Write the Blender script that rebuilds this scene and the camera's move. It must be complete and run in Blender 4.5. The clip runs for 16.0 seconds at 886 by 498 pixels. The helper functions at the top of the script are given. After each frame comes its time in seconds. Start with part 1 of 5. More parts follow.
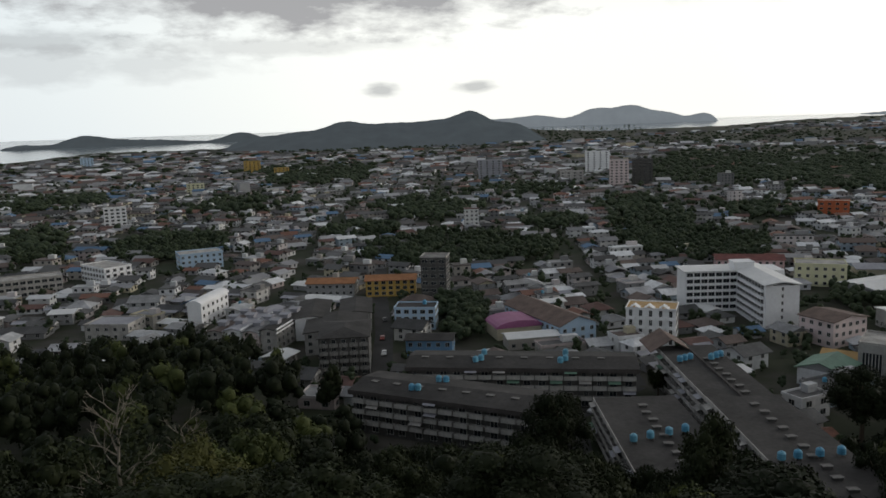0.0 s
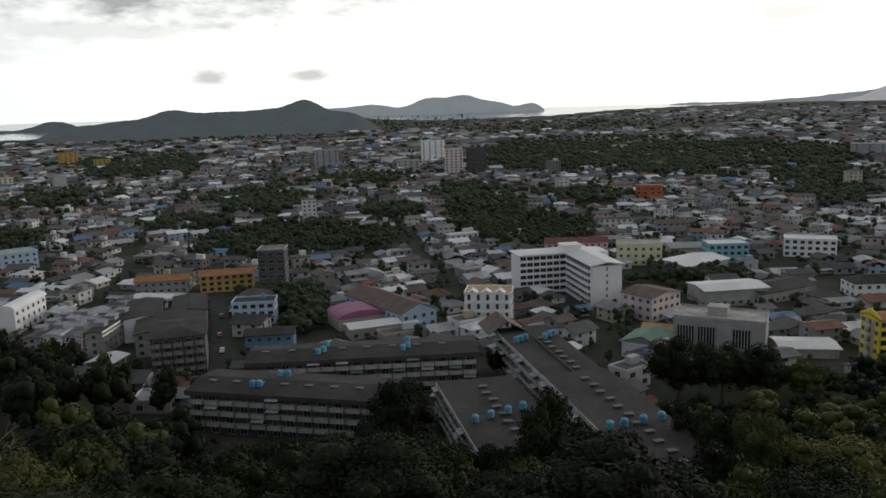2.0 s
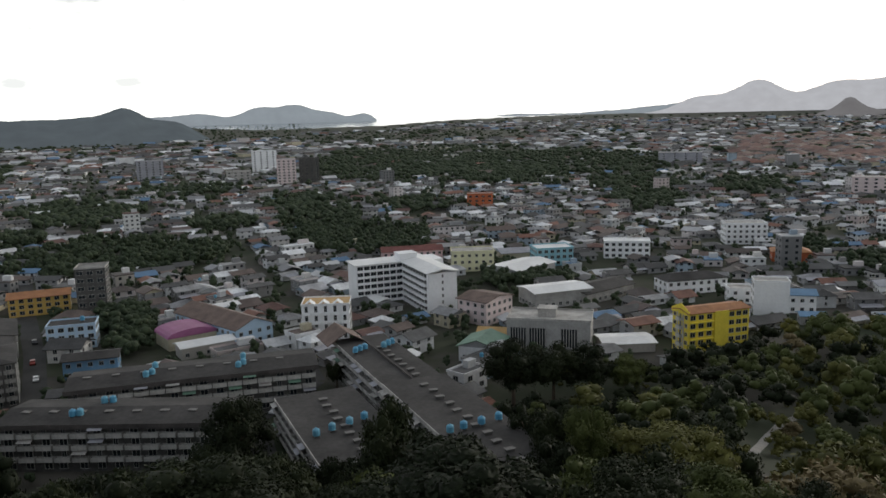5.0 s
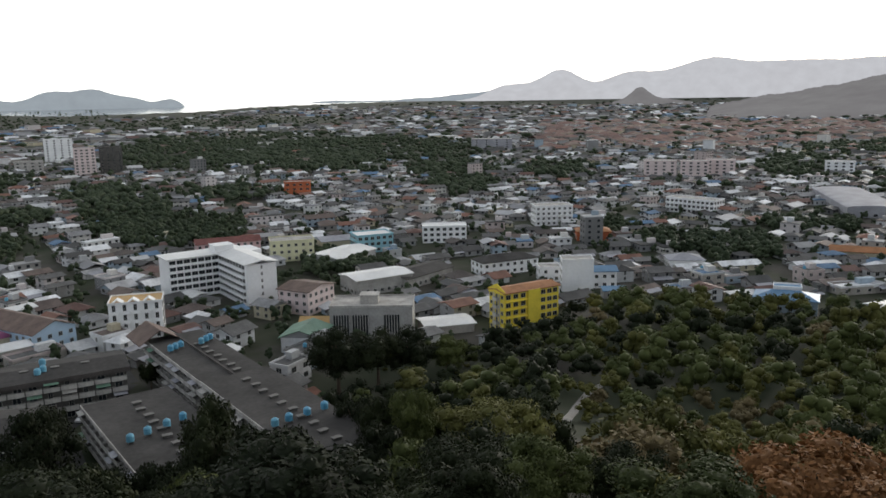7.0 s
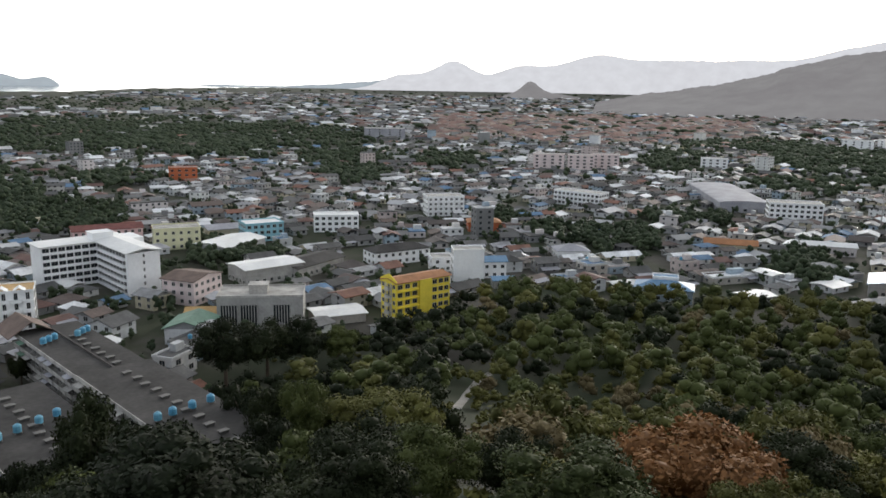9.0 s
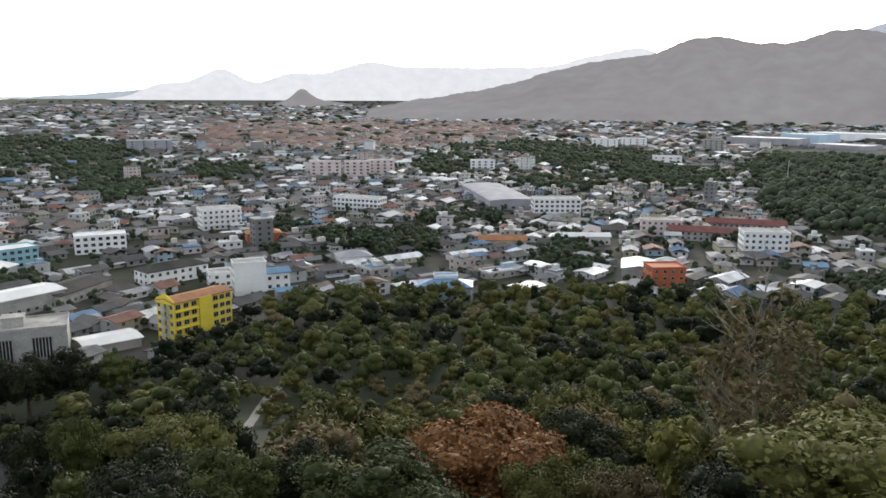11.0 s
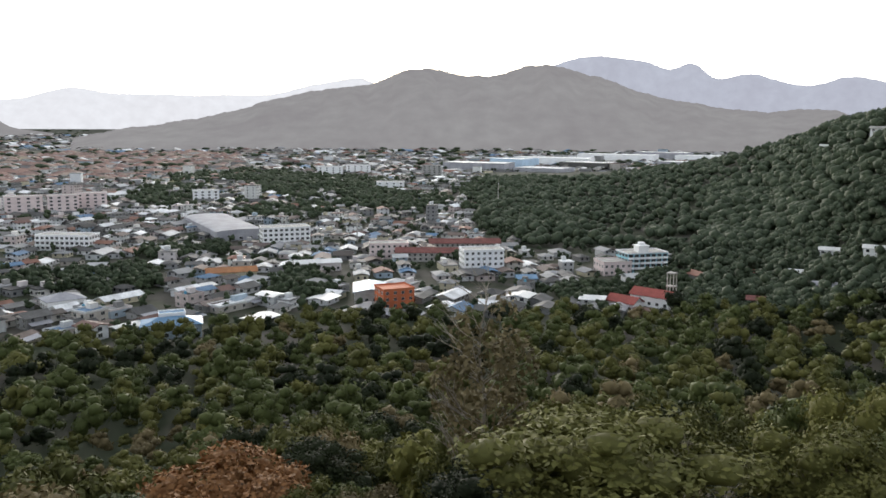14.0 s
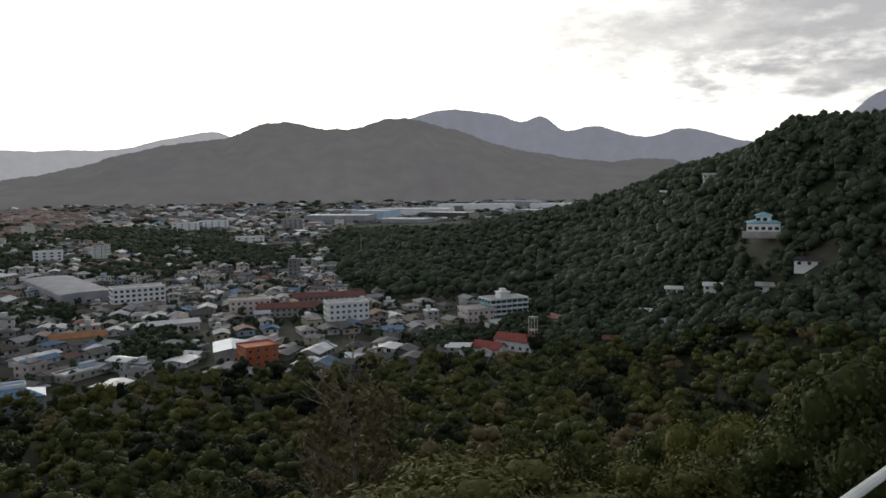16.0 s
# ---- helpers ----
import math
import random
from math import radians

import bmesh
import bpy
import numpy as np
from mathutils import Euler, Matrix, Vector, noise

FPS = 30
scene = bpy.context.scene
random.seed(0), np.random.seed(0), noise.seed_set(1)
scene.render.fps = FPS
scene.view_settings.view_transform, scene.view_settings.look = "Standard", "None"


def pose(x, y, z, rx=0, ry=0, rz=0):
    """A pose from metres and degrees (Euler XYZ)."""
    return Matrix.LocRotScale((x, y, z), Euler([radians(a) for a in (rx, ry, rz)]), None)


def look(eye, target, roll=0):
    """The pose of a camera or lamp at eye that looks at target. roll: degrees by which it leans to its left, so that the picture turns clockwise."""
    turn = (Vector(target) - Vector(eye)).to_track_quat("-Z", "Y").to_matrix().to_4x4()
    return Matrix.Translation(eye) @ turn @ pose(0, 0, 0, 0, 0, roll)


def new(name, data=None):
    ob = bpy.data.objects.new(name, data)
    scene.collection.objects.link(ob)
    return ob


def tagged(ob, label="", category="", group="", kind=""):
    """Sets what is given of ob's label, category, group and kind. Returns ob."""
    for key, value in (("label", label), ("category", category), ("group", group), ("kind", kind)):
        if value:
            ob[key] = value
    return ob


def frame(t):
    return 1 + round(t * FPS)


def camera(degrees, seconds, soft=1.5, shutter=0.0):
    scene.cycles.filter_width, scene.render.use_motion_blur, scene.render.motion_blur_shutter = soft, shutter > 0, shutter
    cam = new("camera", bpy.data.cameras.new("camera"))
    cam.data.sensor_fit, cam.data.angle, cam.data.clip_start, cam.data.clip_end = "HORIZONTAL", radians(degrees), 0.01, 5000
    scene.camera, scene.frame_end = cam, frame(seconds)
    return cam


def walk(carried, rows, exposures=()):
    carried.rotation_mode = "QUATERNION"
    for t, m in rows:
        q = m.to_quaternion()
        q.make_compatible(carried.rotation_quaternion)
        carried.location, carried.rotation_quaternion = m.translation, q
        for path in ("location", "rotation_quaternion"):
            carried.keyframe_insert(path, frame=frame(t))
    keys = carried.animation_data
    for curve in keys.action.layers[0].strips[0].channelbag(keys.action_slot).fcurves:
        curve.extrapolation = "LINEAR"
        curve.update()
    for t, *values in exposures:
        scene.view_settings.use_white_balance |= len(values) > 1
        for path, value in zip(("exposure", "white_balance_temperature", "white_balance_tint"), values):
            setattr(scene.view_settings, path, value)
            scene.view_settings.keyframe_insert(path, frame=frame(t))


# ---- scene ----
from math import sin, cos, tan, pi, atan2, hypot, sqrt, exp

EYE = (0.0, 0.0, 80.0)   # the town's plain lies at z = 0


def aim(yaw, pitch, roll):
    """The pose of the camera that looks yaw degrees clockwise from +y and pitch degrees up."""
    a, p = radians(yaw), radians(pitch)
    return look(EYE, (EYE[0] + sin(a) * cos(p), EYE[1] + cos(a) * cos(p), EYE[2] + sin(p)), roll)


# ---- camera: a slow pan to the right from one spot ----
# seconds, yaw, pitch, roll
PAN = (
    (0.0, 0.00, -9.03, -1.93),
    (0.5, 4.72, -9.25, -2.74),
    (1.0, 7.67, -10.00, -2.40),
    (1.5, 10.42, -10.02, -1.57),
    (2.0, 11.72, -10.15, -1.76),
    (2.5, 13.67, -10.00, -1.59),
    (3.0, 15.35, -9.48, -1.49),
    (3.2, 16.47, -9.46, -1.28),
    (5.3, 25.70, -10.14, -1.14),
    (5.5, 27.33, -10.70, -0.83),
    (6.0, 31.27, -11.17, -0.95),
    (6.5, 34.65, -11.25, -1.00),
    (7.0, 36.87, -10.94, -0.97),
    (7.5, 39.24, -11.27, -0.45),
    (8.0, 41.33, -11.46, -0.17),
    (8.2, 41.56, -11.57, 0.34),
    (10.3, 54.46, -11.24, 0.22),
    (10.5, 56.12, -11.12, 0.12),
    (11.0, 60.77, -10.99, 0.29),
    (11.5, 63.79, -10.80, 0.34),
    (12.0, 66.80, -10.53, 0.48),
    (12.5, 70.15, -10.28, 0.12),
    (13.0, 74.23, -9.79, 0.19),
    (13.5, 76.89, -9.36, -0.02),
    (14.0, 80.33, -8.91, 0.32),
    (14.5, 82.51, -9.13, -0.22),
    (15.0, 85.99, -7.72, -0.22),
    (15.5, 88.70, -6.81, -0.29),
    (16.0, 90.24, -5.21, -0.58),
)
EXPOSURES = ((0.0, -0.55), (3.0, -0.32), (5.5, 0.10), (8.0, 0.45), (11.0, 0.90), (14.5, 0.92), (15.2, 0.45), (16.0, -0.36))
cam = camera(58.51, 16.0, soft=1.6)
walk(cam, [(t, aim(a, p, r)) for t, a, p, r in PAN], EXPOSURES)

# ---- world and sun: a low sun behind thin cloud ----
SUN_AZ, SUN_EL = 72.0, 11.0


def pol(az, r):
    """The place r metres from the camera's foot, az degrees clockwise from +y."""
    return r * sin(radians(az)), r * cos(radians(az))


def ramp(nt, stops, constant=False):
    n = nt.nodes.new("ShaderNodeValToRGB")
    n.color_ramp.interpolation = "CONSTANT" if constant else "LINEAR"
    e = n.color_ramp.elements
    for i, (p, c) in enumerate(stops):
        k = e[i] if i < 2 else e.new(p)
        k.position, k.color = p, (*c, 1)
    return n


def make_world():
    w = bpy.data.worlds.new("evening_sky")
    scene.world = w
    w.use_nodes = True
    nt = w.node_tree
    nt.nodes.clear()
    N = lambda kind: nt.nodes.new("ShaderNode" + kind)
    out, bg, sky = N("OutputWorld"), N("Background"), N("TexSky")
    sky.sky_type, sky.sun_disc = "NISHITA", False
    sky.sun_elevation, sky.sun_rotation = radians(SUN_EL), radians(SUN_AZ)
    sky.air_density, sky.dust_density, sky.ozone_density = 1.0, 2.0, 1.0
    scale = N("Mix")
    scale.data_type, scale.blend_type = "RGBA", "MULTIPLY"
    scale.inputs[0].default_value = 1.0
    scale.inputs[7].default_value = (0.10, 0.10, 0.10, 1)
    nt.links.new(sky.outputs[0], scale.inputs[6])
    # thin veil of cloud, brighter towards the sun
    co = N("TexCoord")
    dot = N("VectorMath")
    dot.operation = "DOT_PRODUCT"
    x, y = pol(SUN_AZ, cos(radians(SUN_EL)))
    dot.inputs[1].default_value = (x, y, sin(radians(SUN_EL)))
    nt.links.new(co.outputs["Generated"], dot.inputs[0])
    half = N("Math")
    half.operation = "MULTIPLY_ADD"
    half.inputs[1].default_value, half.inputs[2].default_value = 0.5, 0.5
    nt.links.new(dot.outputs["Value"], half.inputs[0])
    glow = ramp(nt, [(0.0, (0.98, 1.04, 1.12)), (1.0, (2.6, 2.5, 2.3)), (0.30, (1.18, 1.26, 1.33)), (0.44, (1.40, 1.50, 1.53)), (0.60, (1.72, 1.75, 1.68)), (0.80, (1.75, 1.75, 1.66)), (0.94, (2.0, 1.96, 1.88))])
    nt.links.new(half.outputs[0], glow.inputs[0])
    veil = N("Mix")
    veil.data_type = "RGBA"
    veil.inputs[0].default_value = 0.85
    nt.links.new(scale.outputs[2], veil.inputs[6])
    nt.links.new(glow.outputs[0], veil.inputs[7])
    # the sky is brightest low down and duller overhead
    sep = N("SeparateXYZ")
    nt.links.new(co.outputs["Generated"], sep.inputs[0])
    fall = ramp(nt, [(0.12, (1, 1, 1)), (0.48, (0.30, 0.31, 0.34))])
    nt.links.new(sep.outputs["Z"], fall.inputs[0])
    last = N("Mix")
    last.data_type, last.blend_type = "RGBA", "MULTIPLY"
    last.inputs[0].default_value = 1.0
    nt.links.new(veil.outputs[2], last.inputs[6])
    nt.links.new(fall.outputs[0], last.inputs[7])
    # banks of cloud with ragged edges: azimuth, elevation, half width, half height, density, grey
    noi = N("TexNoise")
    mp = N("Mapping")
    mp.inputs["Scale"].default_value = (1, 1, 3)
    nt.links.new(co.outputs["Generated"], mp.inputs[0])
    noi.inputs["Scale"].default_value, noi.inputs["Detail"].default_value, noi.inputs["Roughness"].default_value = 14.0, 6.0, 0.6
    nt.links.new(mp.outputs[0], noi.inputs["Vector"])
    for az, el, hw, hh, dens, grey in CLOUDS:
        turn = N("Mapping")
        turn.inputs["Rotation"].default_value = (0, 0, radians(az))
        nt.links.new(co.outputs["Generated"], turn.inputs[0])
        fit = N("VectorMath")
        fit.operation = "MULTIPLY_ADD"
        fit.inputs[1].default_value = (1 / sin(radians(hw)), 0, 1 / sin(radians(hh)))
        fit.inputs[2].default_value = (0, 0, -sin(radians(el)) / sin(radians(hh)))
        nt.links.new(turn.outputs[0], fit.inputs[0])
        far = N("VectorMath")
        far.operation = "LENGTH"
        nt.links.new(fit.outputs[0], far.inputs[0])
        ragged = N("Math")
        ragged.operation = "MULTIPLY_ADD"
        ragged.inputs[1].default_value = 3.0
        nt.links.new(noi.outputs[0], ragged.inputs[0])
        nt.links.new(far.outputs["Value"], ragged.inputs[2])
        k = ramp(nt, [(0.50, (dens,) * 3), (0.72, (0, 0, 0))])
        third = N("Math")
        third.operation = "MULTIPLY"
        third.inputs[1].default_value = 0.25
        nt.links.new(ragged.outputs[0], third.inputs[0])
        nt.links.new(third.outputs[0], k.inputs[0])
        over = N("Mix")
        over.data_type = "RGBA"
        over.inputs[7].default_value = (*grey, 1)
        nt.links.new(k.outputs[0], over.inputs[0])
        nt.links.new(last.outputs[2], over.inputs[6])
        last = over
    nt.links.new(last.outputs[2], bg.inputs[0])
    bg.inputs[1].default_value = 1.0
    nt.links.new(bg.outputs[0], out.inputs[0])


CLOUDS = ((-7, 9.6, 15, 2.6, 0.9, (0.50, 0.50, 0.52)), (-27, 6.0, 7, 0.7, 0.5, (0.55, 0.58, 0.60)), (-24, 4.4, 9, 1.0, 0.35, (0.62, 0.64, 0.66)), (-12, 5.6, 9, 0.6, 0.35, (0.62, 0.63, 0.64)), (-3.9, 2.45, 1.1, 0.45, 0.6, (0.48, 0.50, 0.52)),
          (2.6, 2.5, 1.3, 0.42, 0.6, (0.50, 0.52, 0.54)), (20, 9.5, 12, 1.6, 0.4, (0.75, 0.75, 0.72)), (36, 5.4, 4, 0.5, 0.4, (0.72, 0.72, 0.72)), (110, 9.6, 13, 2.6, 0.6, (0.62, 0.60, 0.60)), (116, 6.6, 7, 1.3, 0.65, (0.52, 0.51, 0.53)), (125, 10, 14, 5, 0.7, (0.52, 0.52, 0.55)))
make_world()
lamp = bpy.data.lights.new("sun", "SUN")
lamp.energy, lamp.angle, lamp.color = 0.9, radians(14), (1.0, 0.95, 0.88)
sx, sy = pol(SUN_AZ, 100)
new("sun", lamp).matrix_world = look((sx, sy, 100 * tan(radians(SUN_EL))), (0, 0, 0))


# ---- materials ----
def surface(name, colours, rough=0.8, vary=0.25, big=0.15, fine=2.5, bump=0.15, metal=0.0, pick="object", glow=None, stretch=None, spec=0.3):
    """A weathered surface: one colour, or several of which each object or island takes one; stains at two scales."""
    m = bpy.data.materials.new(name)
    m.use_nodes = True
    nt = m.node_tree
    b = nt.nodes["Principled BSDF"]
    link = nt.links.new
    co = nt.nodes.new("ShaderNodeTexCoord")
    src = co.outputs["Object"]
    if stretch:
        mp = nt.nodes.new("ShaderNodeMapping")
        mp.inputs["Scale"].default_value = stretch
        link(src, mp.inputs[0])
        src = mp.outputs[0]
    if pick == "object":
        rnd = nt.nodes.new("ShaderNodeObjectInfo").outputs["Random"]
    else:
        rnd = nt.nodes.new("ShaderNodeNewGeometry").outputs["Random Per Island"]
    if len(colours) == 1:
        base = nt.nodes.new("ShaderNodeRGB")
        base.outputs[0].default_value = (*colours[0], 1)
        base = base.outputs[0]
    else:
        r = ramp(nt, [(i / len(colours), c) for i, c in enumerate(colours)], True)
        link(rnd, r.inputs[0])
        base = r.outputs[0]
    for scale, amount in ((big, vary), (fine, vary * 0.6)):
        n = nt.nodes.new("ShaderNodeTexNoise")
        n.inputs["Scale"].default_value, n.inputs["Detail"].default_value = scale, 5.0
        link(src, n.inputs["Vector"])
        k = ramp(nt, [(0.3, (1 - amount,) * 3), (0.7, (1 + amount * 0.5,) * 3)])
        link(n.outputs[0], k.inputs[0])
        mix = nt.nodes.new("ShaderNodeMix")
        mix.data_type, mix.blend_type = "RGBA", "MULTIPLY"
        mix.inputs[0].default_value = 1.0
        link(base, mix.inputs[6])
        link(k.outputs[0], mix.inputs[7])
        base = mix.outputs[2]
        last = n
    link(base, b.inputs["Base Color"])
    b.inputs["Roughness"].default_value, b.inputs["Metallic"].default_value = rough, metal
    b.inputs["Specular IOR Level"].default_value = spec
    if bump:
        k = nt.nodes.new("ShaderNodeBump")
        k.inputs["Strength"].default_value, k.inputs["Distance"].default_value = bump, 0.1
        link(last.outputs[0], k.inputs["Height"])
        link(k.outputs[0], b.inputs["Normal"])
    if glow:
        # haze painted as emission, mottled unevenly over gullies and woods
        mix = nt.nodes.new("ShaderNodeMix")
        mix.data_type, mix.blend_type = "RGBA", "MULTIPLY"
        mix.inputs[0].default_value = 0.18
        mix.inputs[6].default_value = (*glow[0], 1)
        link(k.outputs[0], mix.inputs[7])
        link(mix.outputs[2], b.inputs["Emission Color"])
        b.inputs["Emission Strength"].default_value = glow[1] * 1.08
    return m


CORE = {}


def foliage(name, c1, c2, spread=0.5):
    """Leaves, each leaf and each tree a little different, and the massed leaves within the crown."""
    m = leafy(name, c1, c2, spread, True)
    CORE[name] = leafy(name + "_massed", c1, c2, spread, False)
    return m


def leafy(name, c1, c2, spread, single):
    m = bpy.data.materials.new(name)
    m.use_nodes = True
    nt = m.node_tree
    b = nt.nodes["Principled BSDF"]
    link = nt.links.new
    rnd, geo, co = nt.nodes.new("ShaderNodeObjectInfo"), nt.nodes.new("ShaderNodeNewGeometry"), nt.nodes.new("ShaderNodeTexCoord")
    n = nt.nodes.new("ShaderNodeTexNoise")
    n.inputs["Scale"].default_value, n.inputs["Detail"].default_value = 0.11, 3.0
    link(co.outputs["Object"], n.inputs["Vector"])
    add = nt.nodes.new("ShaderNodeMath")
    add.operation = "MULTIPLY_ADD"
    add.inputs[1].default_value = spread
    if single:
        link(geo.outputs["Random Per Island"], add.inputs[0])
    else:
        add.inputs[0].default_value = 0.35
    link(n.outputs[0], add.inputs[2])
    sub = nt.nodes.new("ShaderNodeMath")
    sub.operation = "MULTIPLY_ADD"
    sub.inputs[1].default_value = 0.55
    link(rnd.outputs["Random"], sub.inputs[0])
    link(add.outputs[0], sub.inputs[2])
    r = ramp(nt, [(0.45, c1), (1.0, c2)])
    half = nt.nodes.new("ShaderNodeMath")
    half.operation = "MULTIPLY"
    half.inputs[1].default_value = 0.72
    link(sub.outputs[0], half.inputs[0])
    link(half.outputs[0], r.inputs[0])
    link(r.outputs[0], b.inputs["Base Color"])
    b.inputs["Roughness"].default_value, b.inputs["Specular IOR Level"].default_value = 0.75, 0.2
    return m


WALLS = ((0.69, 0.69, 0.67), (0.33, 0.33, 0.33), (0.72, 0.72, 0.72), (0.42, 0.39, 0.35), (0.25, 0.25, 0.25), (0.66, 0.67, 0.68), (0.53, 0.45, 0.43),
         (0.30, 0.29, 0.28), (0.69, 0.67, 0.64), (0.36, 0.44, 0.51), (0.56, 0.57, 0.57), (0.54, 0.49, 0.36), (0.22, 0.22, 0.22), (0.65, 0.60, 0.59), (0.74, 0.74, 0.74), (0.40, 0.40, 0.40))
ROOFS = ((0.095, 0.095, 0.095), (0.14, 0.138, 0.134), (0.07, 0.069, 0.068), (0.15, 0.115, 0.10), (0.52, 0.525, 0.53), (0.10, 0.085, 0.078), (0.76, 0.77, 0.78),
         (0.083, 0.083, 0.083), (0.22, 0.11, 0.08), (0.12, 0.118, 0.115), (0.45, 0.45, 0.46), (0.15, 0.085, 0.072), (0.115, 0.114, 0.113), (0.25, 0.25, 0.255),
         (0.12, 0.21, 0.33), (0.30, 0.30, 0.31), (0.09, 0.088, 0.086), (0.13, 0.10, 0.09), (0.32, 0.32, 0.32), (0.78, 0.79, 0.80), (0.12, 0.118, 0.117), (0.18, 0.178, 0.175))
M_wall = surface("painted_walls", WALLS, 0.85, 0.22, 0.12, 1.2)
M_roof = surface("old_roofs", ROOFS, 0.7, 0.30, 0.2, 1.5, stretch=(1, 1, 1))
M_wall_far = surface("far_walls", WALLS, 0.85, 0.2, 0.02, 0.2, bump=0, pick="island")
M_roof_far = surface("far_roofs", ROOFS, 0.75, 0.25, 0.02, 0.2, bump=0, pick="island")
M_red_far = surface("red_tile_estate", ((0.24, 0.145, 0.12), (0.27, 0.17, 0.14), (0.21, 0.135, 0.115), (0.30, 0.23, 0.19)), 0.8, 0.2, 0.02, 0.2, bump=0, pick="island")
M_glass = surface("dark_glass", ((0.025, 0.03, 0.035),), 0.15, 0.2, 0.5, 3, bump=0, spec=0.5)
M_frame = surface("white_frame", ((0.50, 0.49, 0.46),), 0.6, 0.1)
M_white = surface("white_paint", ((0.88, 0.88, 0.88),), 0.8, 0.10, 0.1, 1.0, bump=0.05)
M_conc = surface("weathered_concrete", ((0.25, 0.24, 0.225),), 0.9, 0.45, 0.3, 1.6)
M_concl = surface("pale_concrete", ((0.46, 0.44, 0.41),), 0.9, 0.35, 0.25, 1.8)
M_conc_dark = surface("dark_concrete_and_recess_shade", ((0.11, 0.106, 0.10),), 0.9, 0.4, 0.3, 1.4)
M_tar = surface("flat_tar_roof", ((0.060, 0.056, 0.053),), 0.85, 0.40, 0.12, 0.9)
M_tar_edge = surface("roof_sheet_dark", ((0.085, 0.075, 0.07),), 0.8, 0.35, 0.3, 2.0)
M_grey = surface("grey_render", ((0.40, 0.39, 0.37),), 0.9, 0.25, 0.2, 1.2)
M_yellow = surface("yellow_paint", ((0.78, 0.62, 0.07),), 0.7, 0.12, 0.2, 1.2, bump=0.05)
M_yellow2 = surface("ochre_paint", ((0.54, 0.36, 0.10),), 0.75, 0.2)
M_orange_roof = surface("orange_tiles", ((0.38, 0.175, 0.08),), 0.75, 0.25, 0.3, 2)
M_red_roof = surface("red_tiles", ((0.31, 0.08, 0.065),), 0.7, 0.22, 0.3, 2)
M_maroon = surface("maroon_tiles", ((0.20, 0.075, 0.065),), 0.75, 0.3, 0.3, 2)
M_brown_roof = surface("brown_tiles", ((0.17, 0.12, 0.10),), 0.75, 0.3, 0.3, 2)
M_orange_wall = surface("orange_red_paint", ((0.50, 0.14, 0.06),), 0.75, 0.15)
M_pink = surface("pink_paint", ((0.70, 0.50, 0.50),), 0.8, 0.15)
M_palepink = surface("pale_pink_paint", ((0.74, 0.62, 0.60),), 0.8, 0.15)
M_purple = surface("purple_sheet", ((0.34, 0.12, 0.24),), 0.55, 0.15, 0.2, 1.4)
M_blue = surface("pale_blue_paint", ((0.46, 0.60, 0.74),), 0.8, 0.12)
M_cyan = surface("turquoise_paint", ((0.28, 0.52, 0.60),), 0.75, 0.15)
M_blue_roof = surface("blue_sheet", ((0.15, 0.28, 0.43),), 0.5, 0.2, 0.2, 1.4)
M_green_roof = surface("green_sheet", ((0.16, 0.27, 0.20),), 0.6, 0.25, 0.2, 1.4)
M_tan_roof = surface("tan_sheet", ((0.52, 0.33, 0.13),), 0.6, 0.2, 0.2, 1.4)
M_metal = surface("bright_sheet_roof", ((0.74, 0.74, 0.73),), 0.5, 0.12, 0.1, 0.8, bump=0.05)
M_steel = surface("grey_sheet_roof", ((0.36, 0.36, 0.39),), 0.85, 0.2, 0.1, 0.8)
M_cream = surface("cream_paint", ((0.70, 0.68, 0.45),), 0.8, 0.15)
M_tank = surface("blue_plastic", ((0.10, 0.33, 0.50), (0.14, 0.38, 0.52)), 0.45, 0.15, 0.8, 4, bump=0.02)
M_asphalt = surface("asphalt", ((0.055, 0.054, 0.052),), 0.9, 0.3, 0.1, 2)
M_path = surface("pale_path", ((0.30, 0.285, 0.26),), 0.9, 0.25, 0.2, 2)
M_bark = surface("bark", ((0.13, 0.10, 0.075),), 0.9, 0.4, 1, 6, stretch=(1, 1, 0.3))
M_bark_pale = surface("bleached_bark", ((0.27, 0.235, 0.19),), 0.9, 0.3, 1, 6, stretch=(1, 1, 0.3))
M_steelpaint = surface("white_painted_steel", ((0.72, 0.72, 0.70),), 0.45, 0.15, 2, 12, bump=0.03)
M_car = surface("car_paint", ((0.70, 0.70, 0.70), (0.05, 0.05, 0.055), (0.35, 0.36, 0.38), (0.30, 0.04, 0.03), (0.72, 0.72, 0.70)), 0.3, 0.08, 0.5, 3, bump=0, spec=0.5)
M_rubber = surface("rubber", ((0.02, 0.02, 0.02),), 0.9, 0.2)
# L_dark: dark green leaves, deepened so the colour carries heavy shade
L_dark = foliage("leaves_dark_shade", (0.0095, 0.0145, 0.0045), (0.027, 0.035, 0.010), 0.28)
L_mid = foliage("leaves_green", (0.035, 0.046, 0.013), (0.098, 0.114, 0.031), 0.28)
L_olive = foliage("leaves_olive", (0.060, 0.063, 0.016), (0.165, 0.156, 0.040), 0.30)
L_rust = foliage("leaves_rust", (0.09, 0.048, 0.018), (0.25, 0.115, 0.042))
L_brown = foliage("leaves_dry", (0.090, 0.072, 0.034), (0.210, 0.160, 0.075), 0.35)
L_far = foliage("leaves_far", (0.026, 0.039, 0.020), (0.078, 0.100, 0.050), 0.28)
# L_spur: paler than L_far, with the haze before the spur put into the colour
L_spur = foliage("leaves_spur_haze", (0.046, 0.062, 0.036), (0.125, 0.146, 0.080), 0.28)


